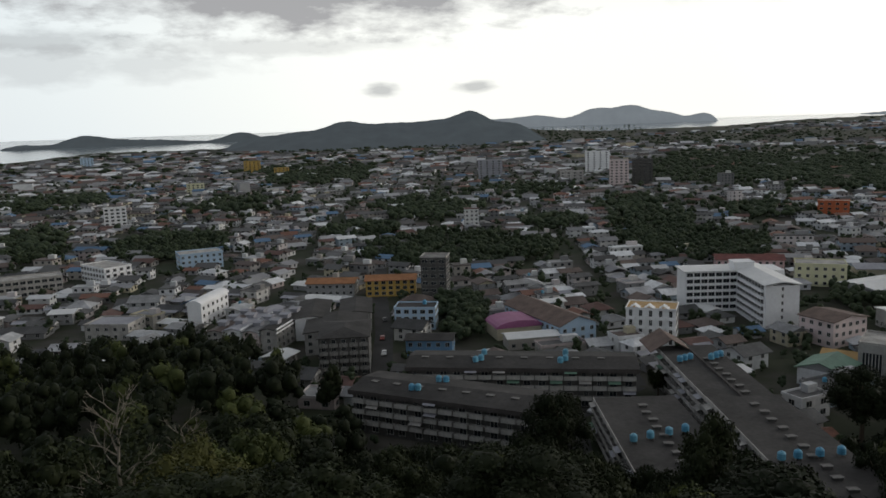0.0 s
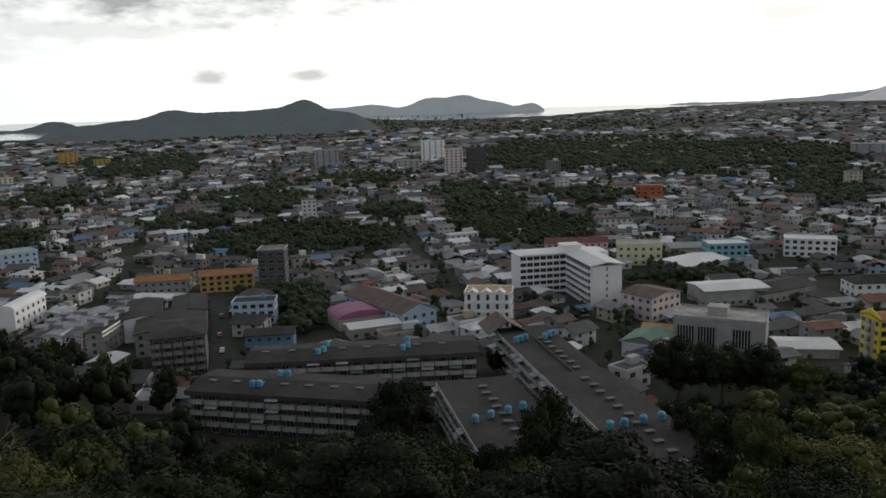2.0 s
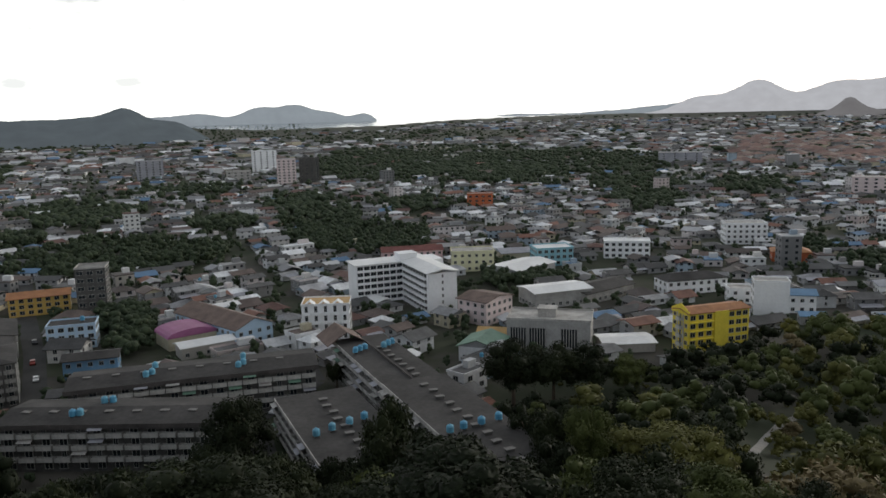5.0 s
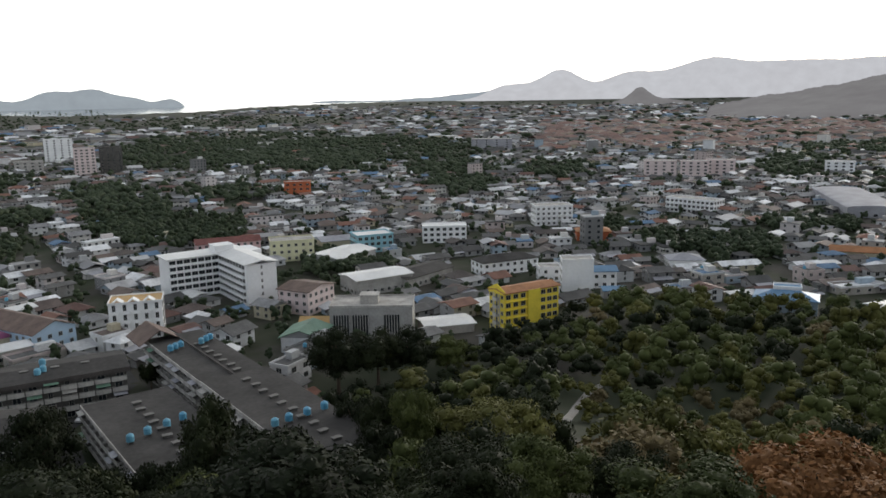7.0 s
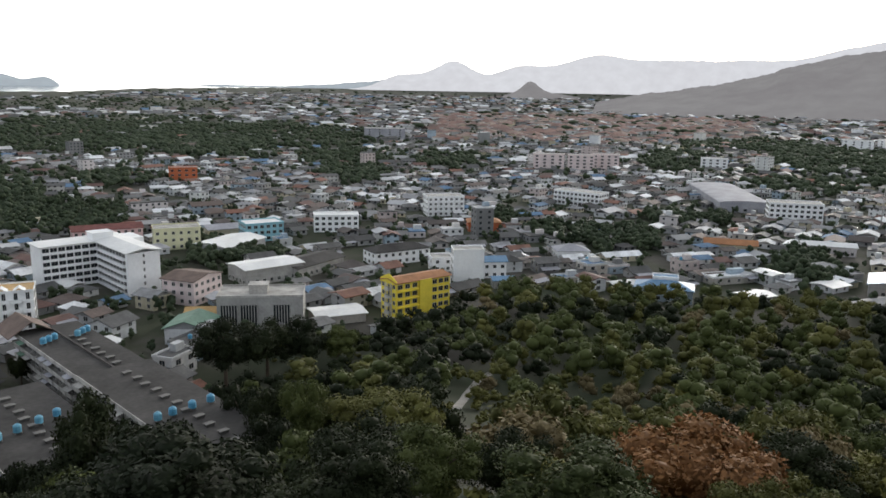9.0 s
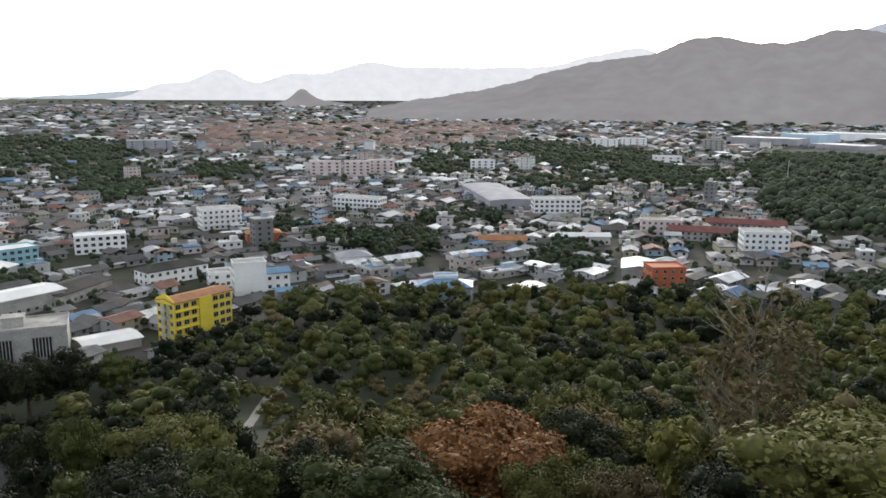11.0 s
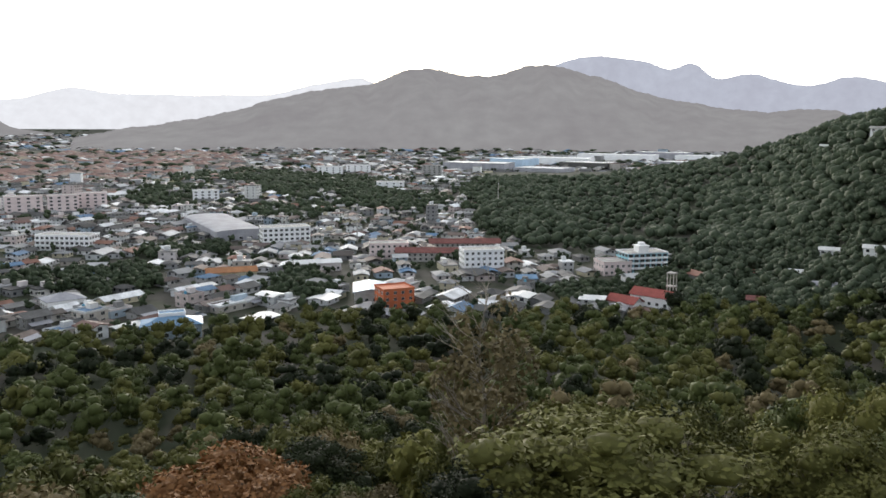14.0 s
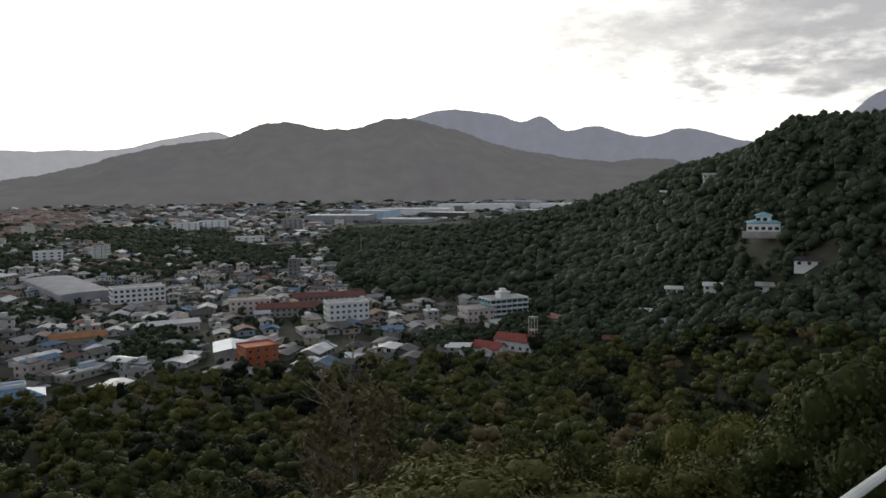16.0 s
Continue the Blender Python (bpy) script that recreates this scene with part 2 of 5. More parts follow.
# ---- terrain ----
def interp(v, table):
    return np.interp(v, [a for a, _ in table], [b for _, b in table])


FOOT = ((-40, 280), (-14, 250), (-9, 200), (-5, 152), (10, 148), (14, 138), (26, 126), (30, 138), (34, 165), (38, 225), (45, 300), (60, 330), (95, 340), (130, 380))
BEND = ((-40, 2.2), (-9, 1.8), (-5, 1.2), (26, 1.1), (34, 1.5), (40, 2.2), (55, 3.0), (80, 2.9), (95, 2.6), (130, 2.5))
SPUR_R = ((80, 1000), (92, 1000), (99, 900), (102, 820), (106.7, 700), (109.5, 630), (112, 560), (114, 510), (117, 470), (130, 440))
SPUR_Z = ((80, 0), (84, 6), (92, 12), (99, 38), (102, 53), (106.7, 79), (109.5, 86), (112, 93), (114, 103), (117, 103), (130, 103))
SPUR_F = ((80, 640), (84, 610), (87, 520), (97, 500), (103, 480), (108, 400), (112, 330), (120, 300), (130, 290))
SPUR_B = ((84, 0), (103, 0), (108, 8), (112, 18), (125, 25))
FLAT_R, RIM_R, RIM_UP = 2400.0, 4900.0, 58.0


def smooth(u):
    u = np.clip(u, 0, 1)
    return u * u * (3 - 2 * u)


def terrain(x, y):
    """Height of the ground: the viewpoint's hill, the wooded spur, the plain, and the far land up to the horizon."""
    x, y = np.asarray(x, float), np.asarray(y, float)
    r, az = np.hypot(x, y), np.degrees(np.arctan2(x, y))
    az = np.where(az < -90, az + 360, az)
    az = np.clip(az, -40, 130)
    foot = interp(az, FOOT)
    hill = 77.2 * np.clip(1 - np.maximum(r - 4.5, 0) / foot, 0, 1) ** interp(az, BEND)
    rr, zr, rf, zb = interp(az, SPUR_R), interp(az, SPUR_Z), interp(az, SPUR_F), interp(az, SPUR_B)
    up = np.where(r < rf, zb * smooth((r / rf - 0.5) / 0.5), zb + (zr - zb) * smooth((r - rf) / (rr - rf)))
    spur = np.where(r > rr, zr * (1 - smooth((r - rr) / 500)), up)
    spur = np.where(az < 80.1, 0, spur)
    far = RIM_UP * np.clip((r - FLAT_R) / (RIM_R - FLAT_R), 0, 1.2) ** 1.4
    rough = (np.sin(x * 0.045 + 1.3) * np.cos(y * 0.039) + 0.5 * np.sin(x * 0.11) * np.sin(y * 0.13 + 2)) * 1.1
    wild = np.clip(np.maximum(hill - 2, spur - 4) / 8, 0, 1) * np.clip((r - 6) / 20, 0, 1)
    return np.maximum(hill, spur) + far + rough * wild


def gz(x, y):
    return float(terrain(x, y))


def far_r(el):
    """How far off the ground is seen el degrees below the level."""
    rs = np.linspace(300, 4890, 4000)
    els = np.degrees(np.arctan2(80 - RIM_UP * np.clip((rs - FLAT_R) / (RIM_R - FLAT_R), 0, 1) ** 1.4, rs))
    return float(np.interp(el, -els, rs))


# ---- mesh tools ----
class Build:
    """Gathers boxes, prisms and sheets into one mesh."""

    def __init__(self):
        self.v, self.f, self.m = [], [], []

    def add(self, vs, fs, mat=0):
        o = len(self.v)
        self.v += vs
        self.f += [tuple(o + i for i in f) for f in fs]
        self.m += [mat] * len(fs)
        return self

    def box(self, x0, y0, z0, x1, y1, z1, mat=0, bottom=True):
        vs = [(x, y, z) for z in (z0, z1) for x, y in ((x0, y0), (x1, y0), (x1, y1), (x0, y1))]
        fs = [(0, 1, 5, 4), (1, 2, 6, 5), (2, 3, 7, 6), (3, 0, 4, 7), (4, 5, 6, 7)]
        return self.add(vs, fs + ([(3, 2, 1, 0)] if bottom else []), mat)

    def gable(self, x0, y0, x1, y1, z, rise, along="x", over=0.5, thick=0.25, mat=0):
        """A pitched roof with thickness and eaves."""
        x0, y0, x1, y1 = x0 - over, y0 - over, x1 + over, y1 + over
        if along == "x":
            c = (y0 + y1) / 2
            prof = [(y0, z), (c, z + rise), (y1, z), (y1, z + thick), (c, z + rise + thick), (y0, z + thick)]
            vs = [(x0, a, b) for a, b in prof] + [(x1, a, b) for a, b in prof]
        else:
            c = (x0 + x1) / 2
            prof = [(x0, z), (c, z + rise), (x1, z), (x1, z + thick), (c, z + rise + thick), (x0, z + thick)]
            vs = [(a, y1, b) for a, b in prof] + [(a, y0, b) for a, b in prof]
        fs = [(5, 4, 1, 0), (4, 3, 2, 1), (6, 7, 10, 11), (7, 8, 9, 10)] + [(i, (i + 1) % 6, 6 + (i + 1) % 6, 6 + i) for i in range(6)]
        return self.add(vs, fs, mat)

    def hip(self, x0, y0, x1, y1, z, rise, over=0.6, mat=0):
        x0, y0, x1, y1 = x0 - over, y0 - over, x1 + over, y1 + over
        w, d = x1 - x0, y1 - y0
        k = min(w, d) / 2
        cx, cy = (x0 + x1) / 2, (y0 + y1) / 2
        a, b = ((x0 + k, cy), (x1 - k, cy)) if w >= d else ((cx, y0 + k), (cx, y1 - k))
        t = 0.2
        vs = [(x0, y0, z), (x1, y0, z), (x1, y1, z), (x0, y1, z), (x0, y0, z + t), (x1, y0, z + t), (x1, y1, z + t), (x0, y1, z + t), (*a, z + rise), (*b, z + rise)]
        fs = [(3, 2, 1, 0), (0, 1, 5, 4), (1, 2, 6, 5), (2, 3, 7, 6), (3, 0, 4, 7)]
        fs += [(4, 5, 9, 8), (5, 6, 9), (6, 7, 8, 9), (7, 4, 8)] if w >= d else [(4, 5, 8), (5, 6, 9, 8), (6, 7, 9), (7, 4, 8, 9)]
        return self.add(vs, fs, mat)

    def tube(self, a, b, ra, rb, n=6, mat=0):
        a, b = Vector(a), Vector(b)
        d = (b - a).normalized()
        s = d.orthogonal().normalized()
        t = d.cross(s)
        vs = [tuple(p + (s * cos(2 * pi * i / n) + t * sin(2 * pi * i / n)) * r) for p, r in ((a, ra), (b, rb)) for i in range(n)]
        return self.add(vs, [(i, (i + 1) % n, n + (i + 1) % n, n + i) for i in range(n)] + [tuple(range(n, 2 * n)), tuple(range(n - 1, -1, -1))], mat)

    def mesh(self, name, *mats):
        me = bpy.data.meshes.new(name)
        me.from_pydata(self.v, [], self.f)
        for m in mats:
            me.materials.append(m)
        if len(mats) > 1:
            me.polygons.foreach_set("material_index", self.m)
        me.update()
        return me


def quick_mesh(name, verts, loops_per_face, faces, mats, smooth_faces=False):
    """A mesh from number arrays, all faces with the same count of corners."""
    me = bpy.data.meshes.new(name)
    nf = len(faces)
    me.vertices.add(len(verts))
    me.vertices.foreach_set("co", np.asarray(verts, np.float32).ravel())
    me.loops.add(nf * loops_per_face)
    me.loops.foreach_set("vertex_index", np.asarray(faces, np.int32).ravel())
    me.polygons.add(nf)
    me.polygons.foreach_set("loop_start", np.arange(nf, dtype=np.int32) * loops_per_face)
    me.polygons.foreach_set("loop_total", np.full(nf, loops_per_face, np.int32))
    for m in mats:
        me.materials.append(m)
    if smooth_faces:
        me.polygons.foreach_set("use_smooth", np.ones(nf, bool))
    me.update(calc_edges=True)
    return me


def part(name, mesh, parent, label="", m=None):
    ob = new(name, mesh)
    ob.parent = parent
    if m is not None:
        ob.matrix_basis = m
    if label:
        ob["label"] = label
    return ob


# ---- ground, one sheet out to the horizon ----
def ground_material():
    m = surface("ground_earth_and_scrub", ((0.060, 0.060, 0.045),), 0.95, 0.4, 0.01, 0.12, bump=0)
    nt = m.node_tree
    b = nt.nodes["Principled BSDF"]
    co = nt.nodes.new("ShaderNodeTexCoord")
    n = nt.nodes.new("ShaderNodeTexNoise")
    n.inputs["Scale"].default_value, n.inputs["Detail"].default_value = 0.035, 8.0
    nt.links.new(co.outputs["Object"], n.inputs["Vector"])
    r = ramp(nt, [(0.38, (0.026, 0.036, 0.016)), (0.52, (0.040, 0.044, 0.026)), (0.60, (0.060, 0.056, 0.046)), (0.70, (0.085, 0.078, 0.066))])
    nt.links.new(n.outputs[0], r.inputs[0])
    nt.links.new(r.outputs[0], b.inputs["Base Color"])
    return m


def polar_sheet(name, az0, az1, naz, rs, mat, lift=0.0):
    az = np.radians(np.linspace(az0, az1, naz))
    rs = np.asarray(rs, float)
    A, R = np.meshgrid(az, rs, indexing="ij")
    X, Y = R * np.sin(A), R * np.cos(A)
    Z = terrain(X, Y) + lift
    V = np.stack([X, Y, Z], -1).reshape(-1, 3)
    nr = len(rs)
    i, j = np.meshgrid(np.arange(naz - 1), np.arange(nr - 1), indexing="ij")
    a = (i * nr + j).ravel()
    return quick_mesh(name, V, 4, np.stack([a, a + 1, a + nr + 1, a + nr], -1), [mat], True)


M_ground = ground_material()
rings = np.concatenate([np.linspace(0.01, 6, 5), np.linspace(8, 340, 110), np.linspace(350, 1200, 70), np.linspace(1230, 4950, 80)])
tagged(new("ground", polar_sheet("ground", -180, 180, 361, rings, M_ground)), "earth and scrub plain rising to a wooded hillside", "ground", kind="structure")
M_sea = surface("sea_water", ((0.22, 0.26, 0.28),), 0.12, 0.1, 0.01, 0.1, bump=0.05, spec=0.5)


def sea(name, shore, label):
    """A sheet of water from the shore, given as (azimuth, elevation), to the horizon."""
    az0, az1 = shore[0][0], shore[-1][0]
    az = np.linspace(az0, az1, 90)
    V = []
    for a in az:
        near = far_r(float(interp(a, shore)) + 0.02 * sin(a * 4.1) + 0.015 * sin(a * 9.7))
        for r in np.linspace(min(near, 4900), 4945, 14):
            x, y = pol(a, r)
            V.append((x, y, gz(x, y) + 0.7))
    i, j = np.meshgrid(np.arange(89), np.arange(13), indexing="ij")
    k = (i * 14 + j).ravel()
    tagged(new(name, quick_mesh(name, np.array(V), 4, np.stack([k, k + 1, k + 15, k + 14], -1), [M_sea], True)), label, "sea", kind="structure")


SHORE_W = ((-75, -1.7), (-28.3, -1.62), (-23.3, -1.2), (-18.7, -1.26), (-13.8, -1.23), (-11, -1.1), (-4, -1.0), (6.2, -0.85))
SHORE_S = ((6, -0.6), (7.6, -0.72), (11.3, -0.9), (19.9, -0.8), (24, -0.55), (29, -0.42), (36, -0.3))
sea("water_west_bay", SHORE_W, "pale still bay beyond the town")
sea("water_south_bay", SHORE_S, "bright sea strip below the far island")


# ---- far hills and islands ----
def hills(name, az0, az1, r, base, bumps, mat, label, depth=260.0, rough=0.05, taper=1.6):
    """A range seen at distance r: bumps are (azimuth, height in degrees over base, spread to the left, to the right)."""
    n = int((az1 - az0) * 9) + 2
    az = np.linspace(az0, az1, n)
    el = np.full(n, base)
    for a, h, sl, sr in bumps:
        s = np.where(az < a, sl, sr)
        el = el + h * np.exp(-((az - a) / s) ** 2)
    for k, amp in ((2.1, 1.0), (5.3, 0.6), (11.7, 0.45), (23.0, 0.3)):
        el = el + rough * amp * np.sin(az * k + k * 1.7) * np.clip((el - base) * 2, 0, 1)
    ends = smooth((az - az0) / taper) * smooth((az1 - az) / taper)
    el = base - 1.0 + (el - base + 1.0) * ends
    steps = 16
    V = []
    rad = np.radians(az)
    for s in range(steps):
        u = s / (steps - 1) * 1.5
        rr = r - depth * (1 - u)
        lift = np.sin(min(u, 1.0) * pi / 2) if u <= 1 else cos((u - 1) * pi)
        top = 80 + r * np.tan(np.radians(el))
        foot = terrain(rr * np.sin(rad), rr * np.cos(rad)) - 3
        fade = max(0.0, 1 - u) * min(1.0, u * 2)
        gully = 1 + fade * (0.12 * np.sin(az * 1.3 + s * 0.15) + 0.06 * np.sin(az * 3.7 - s * 0.3))
        z = foot + (top - foot) * lift * gully
        V.append(np.stack([rr * np.sin(rad), rr * np.cos(rad), z], -1))
    V = np.stack(V, 1).reshape(-1, 3)
    i, j = np.meshgrid(np.arange(n - 1), np.arange(steps - 1), indexing="ij")
    a = (i * steps + j).ravel()
    me = quick_mesh(name, V, 4, np.stack([a, a + 1, a + steps + 1, a + steps], -1), [mat], True)
    return tagged(new(name, me), label, "hills", kind="structure")


# a hill's own dark colour, with the haze over it painted as emission
def haze_glow(name, colour, glow, strength):
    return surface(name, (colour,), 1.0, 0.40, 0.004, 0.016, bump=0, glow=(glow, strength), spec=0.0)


M_hill_main = haze_glow("hill_wood_haze_glow", (0.055, 0.06, 0.05), (0.30, 0.285, 0.30), 0.43)
M_hill_blue = haze_glow("hill_blue_haze_glow", (0.05, 0.06, 0.06), (0.36, 0.37, 0.44), 0.62)
M_hill_pale = haze_glow("hill_pale_haze_glow", (0.05, 0.06, 0.06), (0.50, 0.50, 0.53), 0.78)
M_hill_dark = haze_glow("hill_dark_haze_glow", (0.03, 0.04, 0.04), (0.20, 0.23, 0.26), 0.34)
M_isle = haze_glow("isle_blue_haze_glow", (0.05, 0.06, 0.06), (0.34, 0.38, 0.42), 0.65)


def bumps(*rows):
    """Bumps as (azimuth, height, spread)."""
    return [(a, h, s, s) for a, h, s in rows]


hills("backdrop_blue_range", 82, 132, 4860, 0.0, bumps((85.5, 3.57, 4), (90.5, 3.44, 3), (94.5, 3.45, 3), (97.4, 1.32, 1.2), (101, 3.36, 4), (107.3, 2.57, 3), (112, 1.81, 3.5), (119, 4.00, 3.5), (125, 4.40, 5)), M_hill_blue, "far wooded mountain range, blue haze painted in as glow", rough=0.02)
hills("backdrop_pale_range", 35, 82, 4850, -0.6, bumps((38, 0.18, 3), (42, 1.28, 2.5), (45.4, 1.93, 1.8), (50, 1.89, 3), (55, 2.24, 3), (60, 2.18, 4), (66, 2.21, 4), (71, 2.29, 3), (75, 3.30, 3)), M_hill_pale, "pale mountain range, its bright haze painted in as glow", rough=0.015)
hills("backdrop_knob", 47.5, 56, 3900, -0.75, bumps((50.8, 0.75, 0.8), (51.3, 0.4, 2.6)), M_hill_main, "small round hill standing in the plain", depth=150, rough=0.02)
hills("backdrop_hill", 54, 114, 3300, -1.5, bumps((57.5, 0.70, 3), (61.5, 0.86, 3.5), (67, 1.96, 5), (73, 3.12, 5), (79, 4.03, 4), (86, 4.58, 5), (92, 3.11, 5), (99, 2.27, 5), (106, 2.26, 4)), M_hill_main, "long wooded hill behind the town, sunlit haze painted in as glow", depth=800, rough=0.032)
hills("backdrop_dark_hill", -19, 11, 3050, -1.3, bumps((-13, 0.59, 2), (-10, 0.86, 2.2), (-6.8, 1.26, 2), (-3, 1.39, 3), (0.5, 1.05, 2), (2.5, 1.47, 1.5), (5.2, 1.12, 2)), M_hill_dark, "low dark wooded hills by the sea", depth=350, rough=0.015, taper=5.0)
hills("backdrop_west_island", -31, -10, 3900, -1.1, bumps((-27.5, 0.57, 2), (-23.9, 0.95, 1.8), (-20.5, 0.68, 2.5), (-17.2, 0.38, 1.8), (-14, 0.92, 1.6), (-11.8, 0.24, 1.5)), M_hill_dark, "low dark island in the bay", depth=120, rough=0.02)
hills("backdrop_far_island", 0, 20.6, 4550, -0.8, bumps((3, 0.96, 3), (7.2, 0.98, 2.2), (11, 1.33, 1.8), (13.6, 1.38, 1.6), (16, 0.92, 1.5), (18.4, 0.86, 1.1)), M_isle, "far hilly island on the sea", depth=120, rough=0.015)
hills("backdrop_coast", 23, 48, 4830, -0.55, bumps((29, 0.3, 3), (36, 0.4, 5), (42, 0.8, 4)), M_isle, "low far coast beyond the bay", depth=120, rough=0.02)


# ---- pale fields in the plain ----
M_grass = surface("dry_grass_field", ((0.17, 0.165, 0.085),), 0.95, 0.3, 0.02, 0.3, bump=0)
for n, a0, a1, e0, e1 in (("field_west", 59.3, 65.2, -4.35, -3.75), ("field_east", 66.5, 70.5, -3.35, -3.0), ("field_below_hill", 80.5, 90, -1.95, -1.78)):
    tagged(new(n, polar_sheet(n, a0, a1, 12, np.linspace(far_r(e0), far_r(e1), 8), M_grass, 0.25)), "open field of dry pale grass", "field", kind="structure")


# ---- buildings ----
TAKEN = []   # circles of ground already built on: x, y, radius


def window_mesh(w, h, piece="all"):
    """A window set in a wall that faces -y: a proud frame with two panes set back, or only its frame or panes."""
    t, m = 0.06, 0.03
    xs = (-w / 2 - t, -w / 2, -m, m, w / 2, w / 2 + t)
    zs = (-t, 0, h, h + t)
    vs = [(x, -0.14, z) for z in zs for x in xs]
    fs, mats = [], []
    at = lambda i, j: j * 6 + i
    for j in range(3):
        for i in range(5):
            q = (at(i, j), at(i + 1, j), at(i + 1, j + 1), at(i, j + 1))
            if j == 1 and i in (1, 3):
                o = len(vs)
                vs += [(vs[k][0], -0.05, vs[k][2]) for k in q]
                fs += [(q[k], q[(k + 1) % 4], o + (k + 1) % 4, o + k) for k in range(4)] + [(o, o + 1, o + 2, o + 3)]
                mats += [0, 0, 0, 0, 1]
            else:
                fs.append(q)
                mats.append(0)
    o = len(vs)
    ring = (at(0, 0), at(5, 0), at(5, 3), at(0, 3))
    vs += [(vs[k][0], 0.0, vs[k][2]) for k in ring]
    edge = ([at(i, 0) for i in range(6)], [at(5, j) for j in range(4)], [at(i, 3) for i in range(5, -1, -1)], [at(0, j) for j in range(3, -1, -1)])
    for k in range(4):
        fs.append(tuple(reversed(edge[k])) + (o + k, o + (k + 1) % 4))
        mats.append(0)
    b = Build()
    keep = [i for i, m in enumerate(mats) if piece == "all" or m == (piece == "pane")]
    b.v, b.f, b.m = vs, [fs[i] for i in keep], [mats[i] for i in keep]
    if piece == "pane":   # only the corners that the panes use
        used = sorted({i for f in b.f for i in f})
        b.v, b.f, b.m = [vs[i] for i in used], [tuple(used.index(i) for i in f) for f in b.f], [0] * len(b.f)
        return b.mesh("pane", M_glass)
    return b.mesh("window", M_frame, M_glass)


WIN = {k: window_mesh(*k) for k in ((1.3, 1.3), (1.8, 1.5), (0.9, 1.4), (2.4, 1.5), (1.0, 2.1), (0.6, 1.2))}


WIN_FRAME = {k: window_mesh(*k, "frame") for k in WIN}
WIN_PANE = {k: window_mesh(*k, "pane") for k in WIN}


def glazed(e, key, m):
    """A window with its panes as a piece of its own."""
    part("pane", WIN_PANE[key], part("window", WIN_FRAME[key], e, m=m), "dark glass panes")


def balcony_mesh(w):
    """A balcony that faces -y, in one piece: slab and solid parapet, open on top."""
    x0, x1, y0, y1, z0, z1, t = -w / 2, w / 2, -1.2, 0.0, -0.15, 0.95, 0.11
    out = [(x0, y0), (x1, y0), (x1, y1), (x0, y1)]
    inn = [(x0 + t, y0 + t), (x1 - t, y0 + t), (x1 - t, y1 - 0.01), (x0 + t, y1 - 0.01)]
    vs = [(x, y, z0) for x, y in out] + [(x, y, z1) for x, y in out] + [(x, y, z1) for x, y in inn] + [(x, y, 0.0) for x, y in inn]
    fs = [(3, 2, 1, 0), (12, 13, 14, 15)]
    for k in range(4):
        n = (k + 1) % 4
        fs += [(k, n, 4 + n, 4 + k), (4 + k, 4 + n, 8 + n, 8 + k), (8 + k, 8 + n, 12 + n, 12 + k)]
    return Build().add(vs, fs)


def site(name, p0, p1, label, category, group="", z=None):
    """An empty at the corner p0 of a building whose front runs to p1; x along the front, y away from the camera."""
    e = new(name)
    a = atan2(p1[1] - p0[1], p1[0] - p0[0])
    if z is None:
        z = gz((p0[0] + p1[0]) / 2, (p0[1] + p1[1]) / 2)
    e.matrix_basis = Matrix.Translation((p0[0], p0[1], z)) @ Matrix.Rotation(a, 4, "Z")
    e.empty_display_size = 0.5
    return tagged(e, label, category, group), hypot(p1[0] - p0[0], p1[1] - p0[1])


def claim(e, w, d, margin=2.0):
    """Keep other buildings and trees off this footprint."""
    step = 7.0
    nx, ny = max(1, round(w / step)), max(1, round(d / step))
    for i in range(nx):
        for j in range(ny):
            p = e.matrix_basis @ Vector(((i + 0.5) * w / nx, (j + 0.5) * d / ny, 0))
            TAKEN.append((p.x, p.y, max(w / nx, d / ny) / 1.6 + margin))


SIDES = {"front": lambda u, w, d: (u, 0, 0), "right": lambda u, w, d: (w, u, 90), "left": lambda u, w, d: (0, d - u, -90), "back": lambda u, w, d: (w - u, d, 180)}


def on_side(side, u, z, w, d):
    x, y, a = SIDES[side](u, w, d)
    return Matrix.Translation((x, y, z)) @ Matrix.Rotation(radians(a), 4, "Z")


def openings(e, w, d, floors, storey, key, sides, bay, first=0.9, name="window", z0=0.0):
    for side in sides:
        length = w if side in ("front", "back") else d
        n = max(1, int(length / bay))
        for k in range(floors):
            for i in range(n):
                part(name, WIN[key], e, m=on_side(side, (i + 0.5) * length / n, z0 + k * storey + first, w, d))


def walls(e, w, d, h, mat, inset=0.0):
    part("wall", Build().box(inset, inset, -3.0, w - inset, d - inset, h).mesh("wall", mat), e)


def flat_roof(e, w, d, h, mat, edge, lip=0.7):
    b = Build()
    b.box(-0.15, -0.15, h, w + 0.15, d + 0.15, h + 0.18, 0)
    for x0, y0, x1, y1 in ((-0.2, -0.2, w + 0.2, 0.05), (-0.2, d - 0.05, w + 0.2, d + 0.2), (-0.2, 0.05, 0.05, d - 0.05), (w - 0.05, 0.05, w + 0.2, d - 0.05)):
        b.box(x0, y0, h, x1, y1, h + lip, 1)
    part("roof", b.mesh("roof", mat, edge), e)


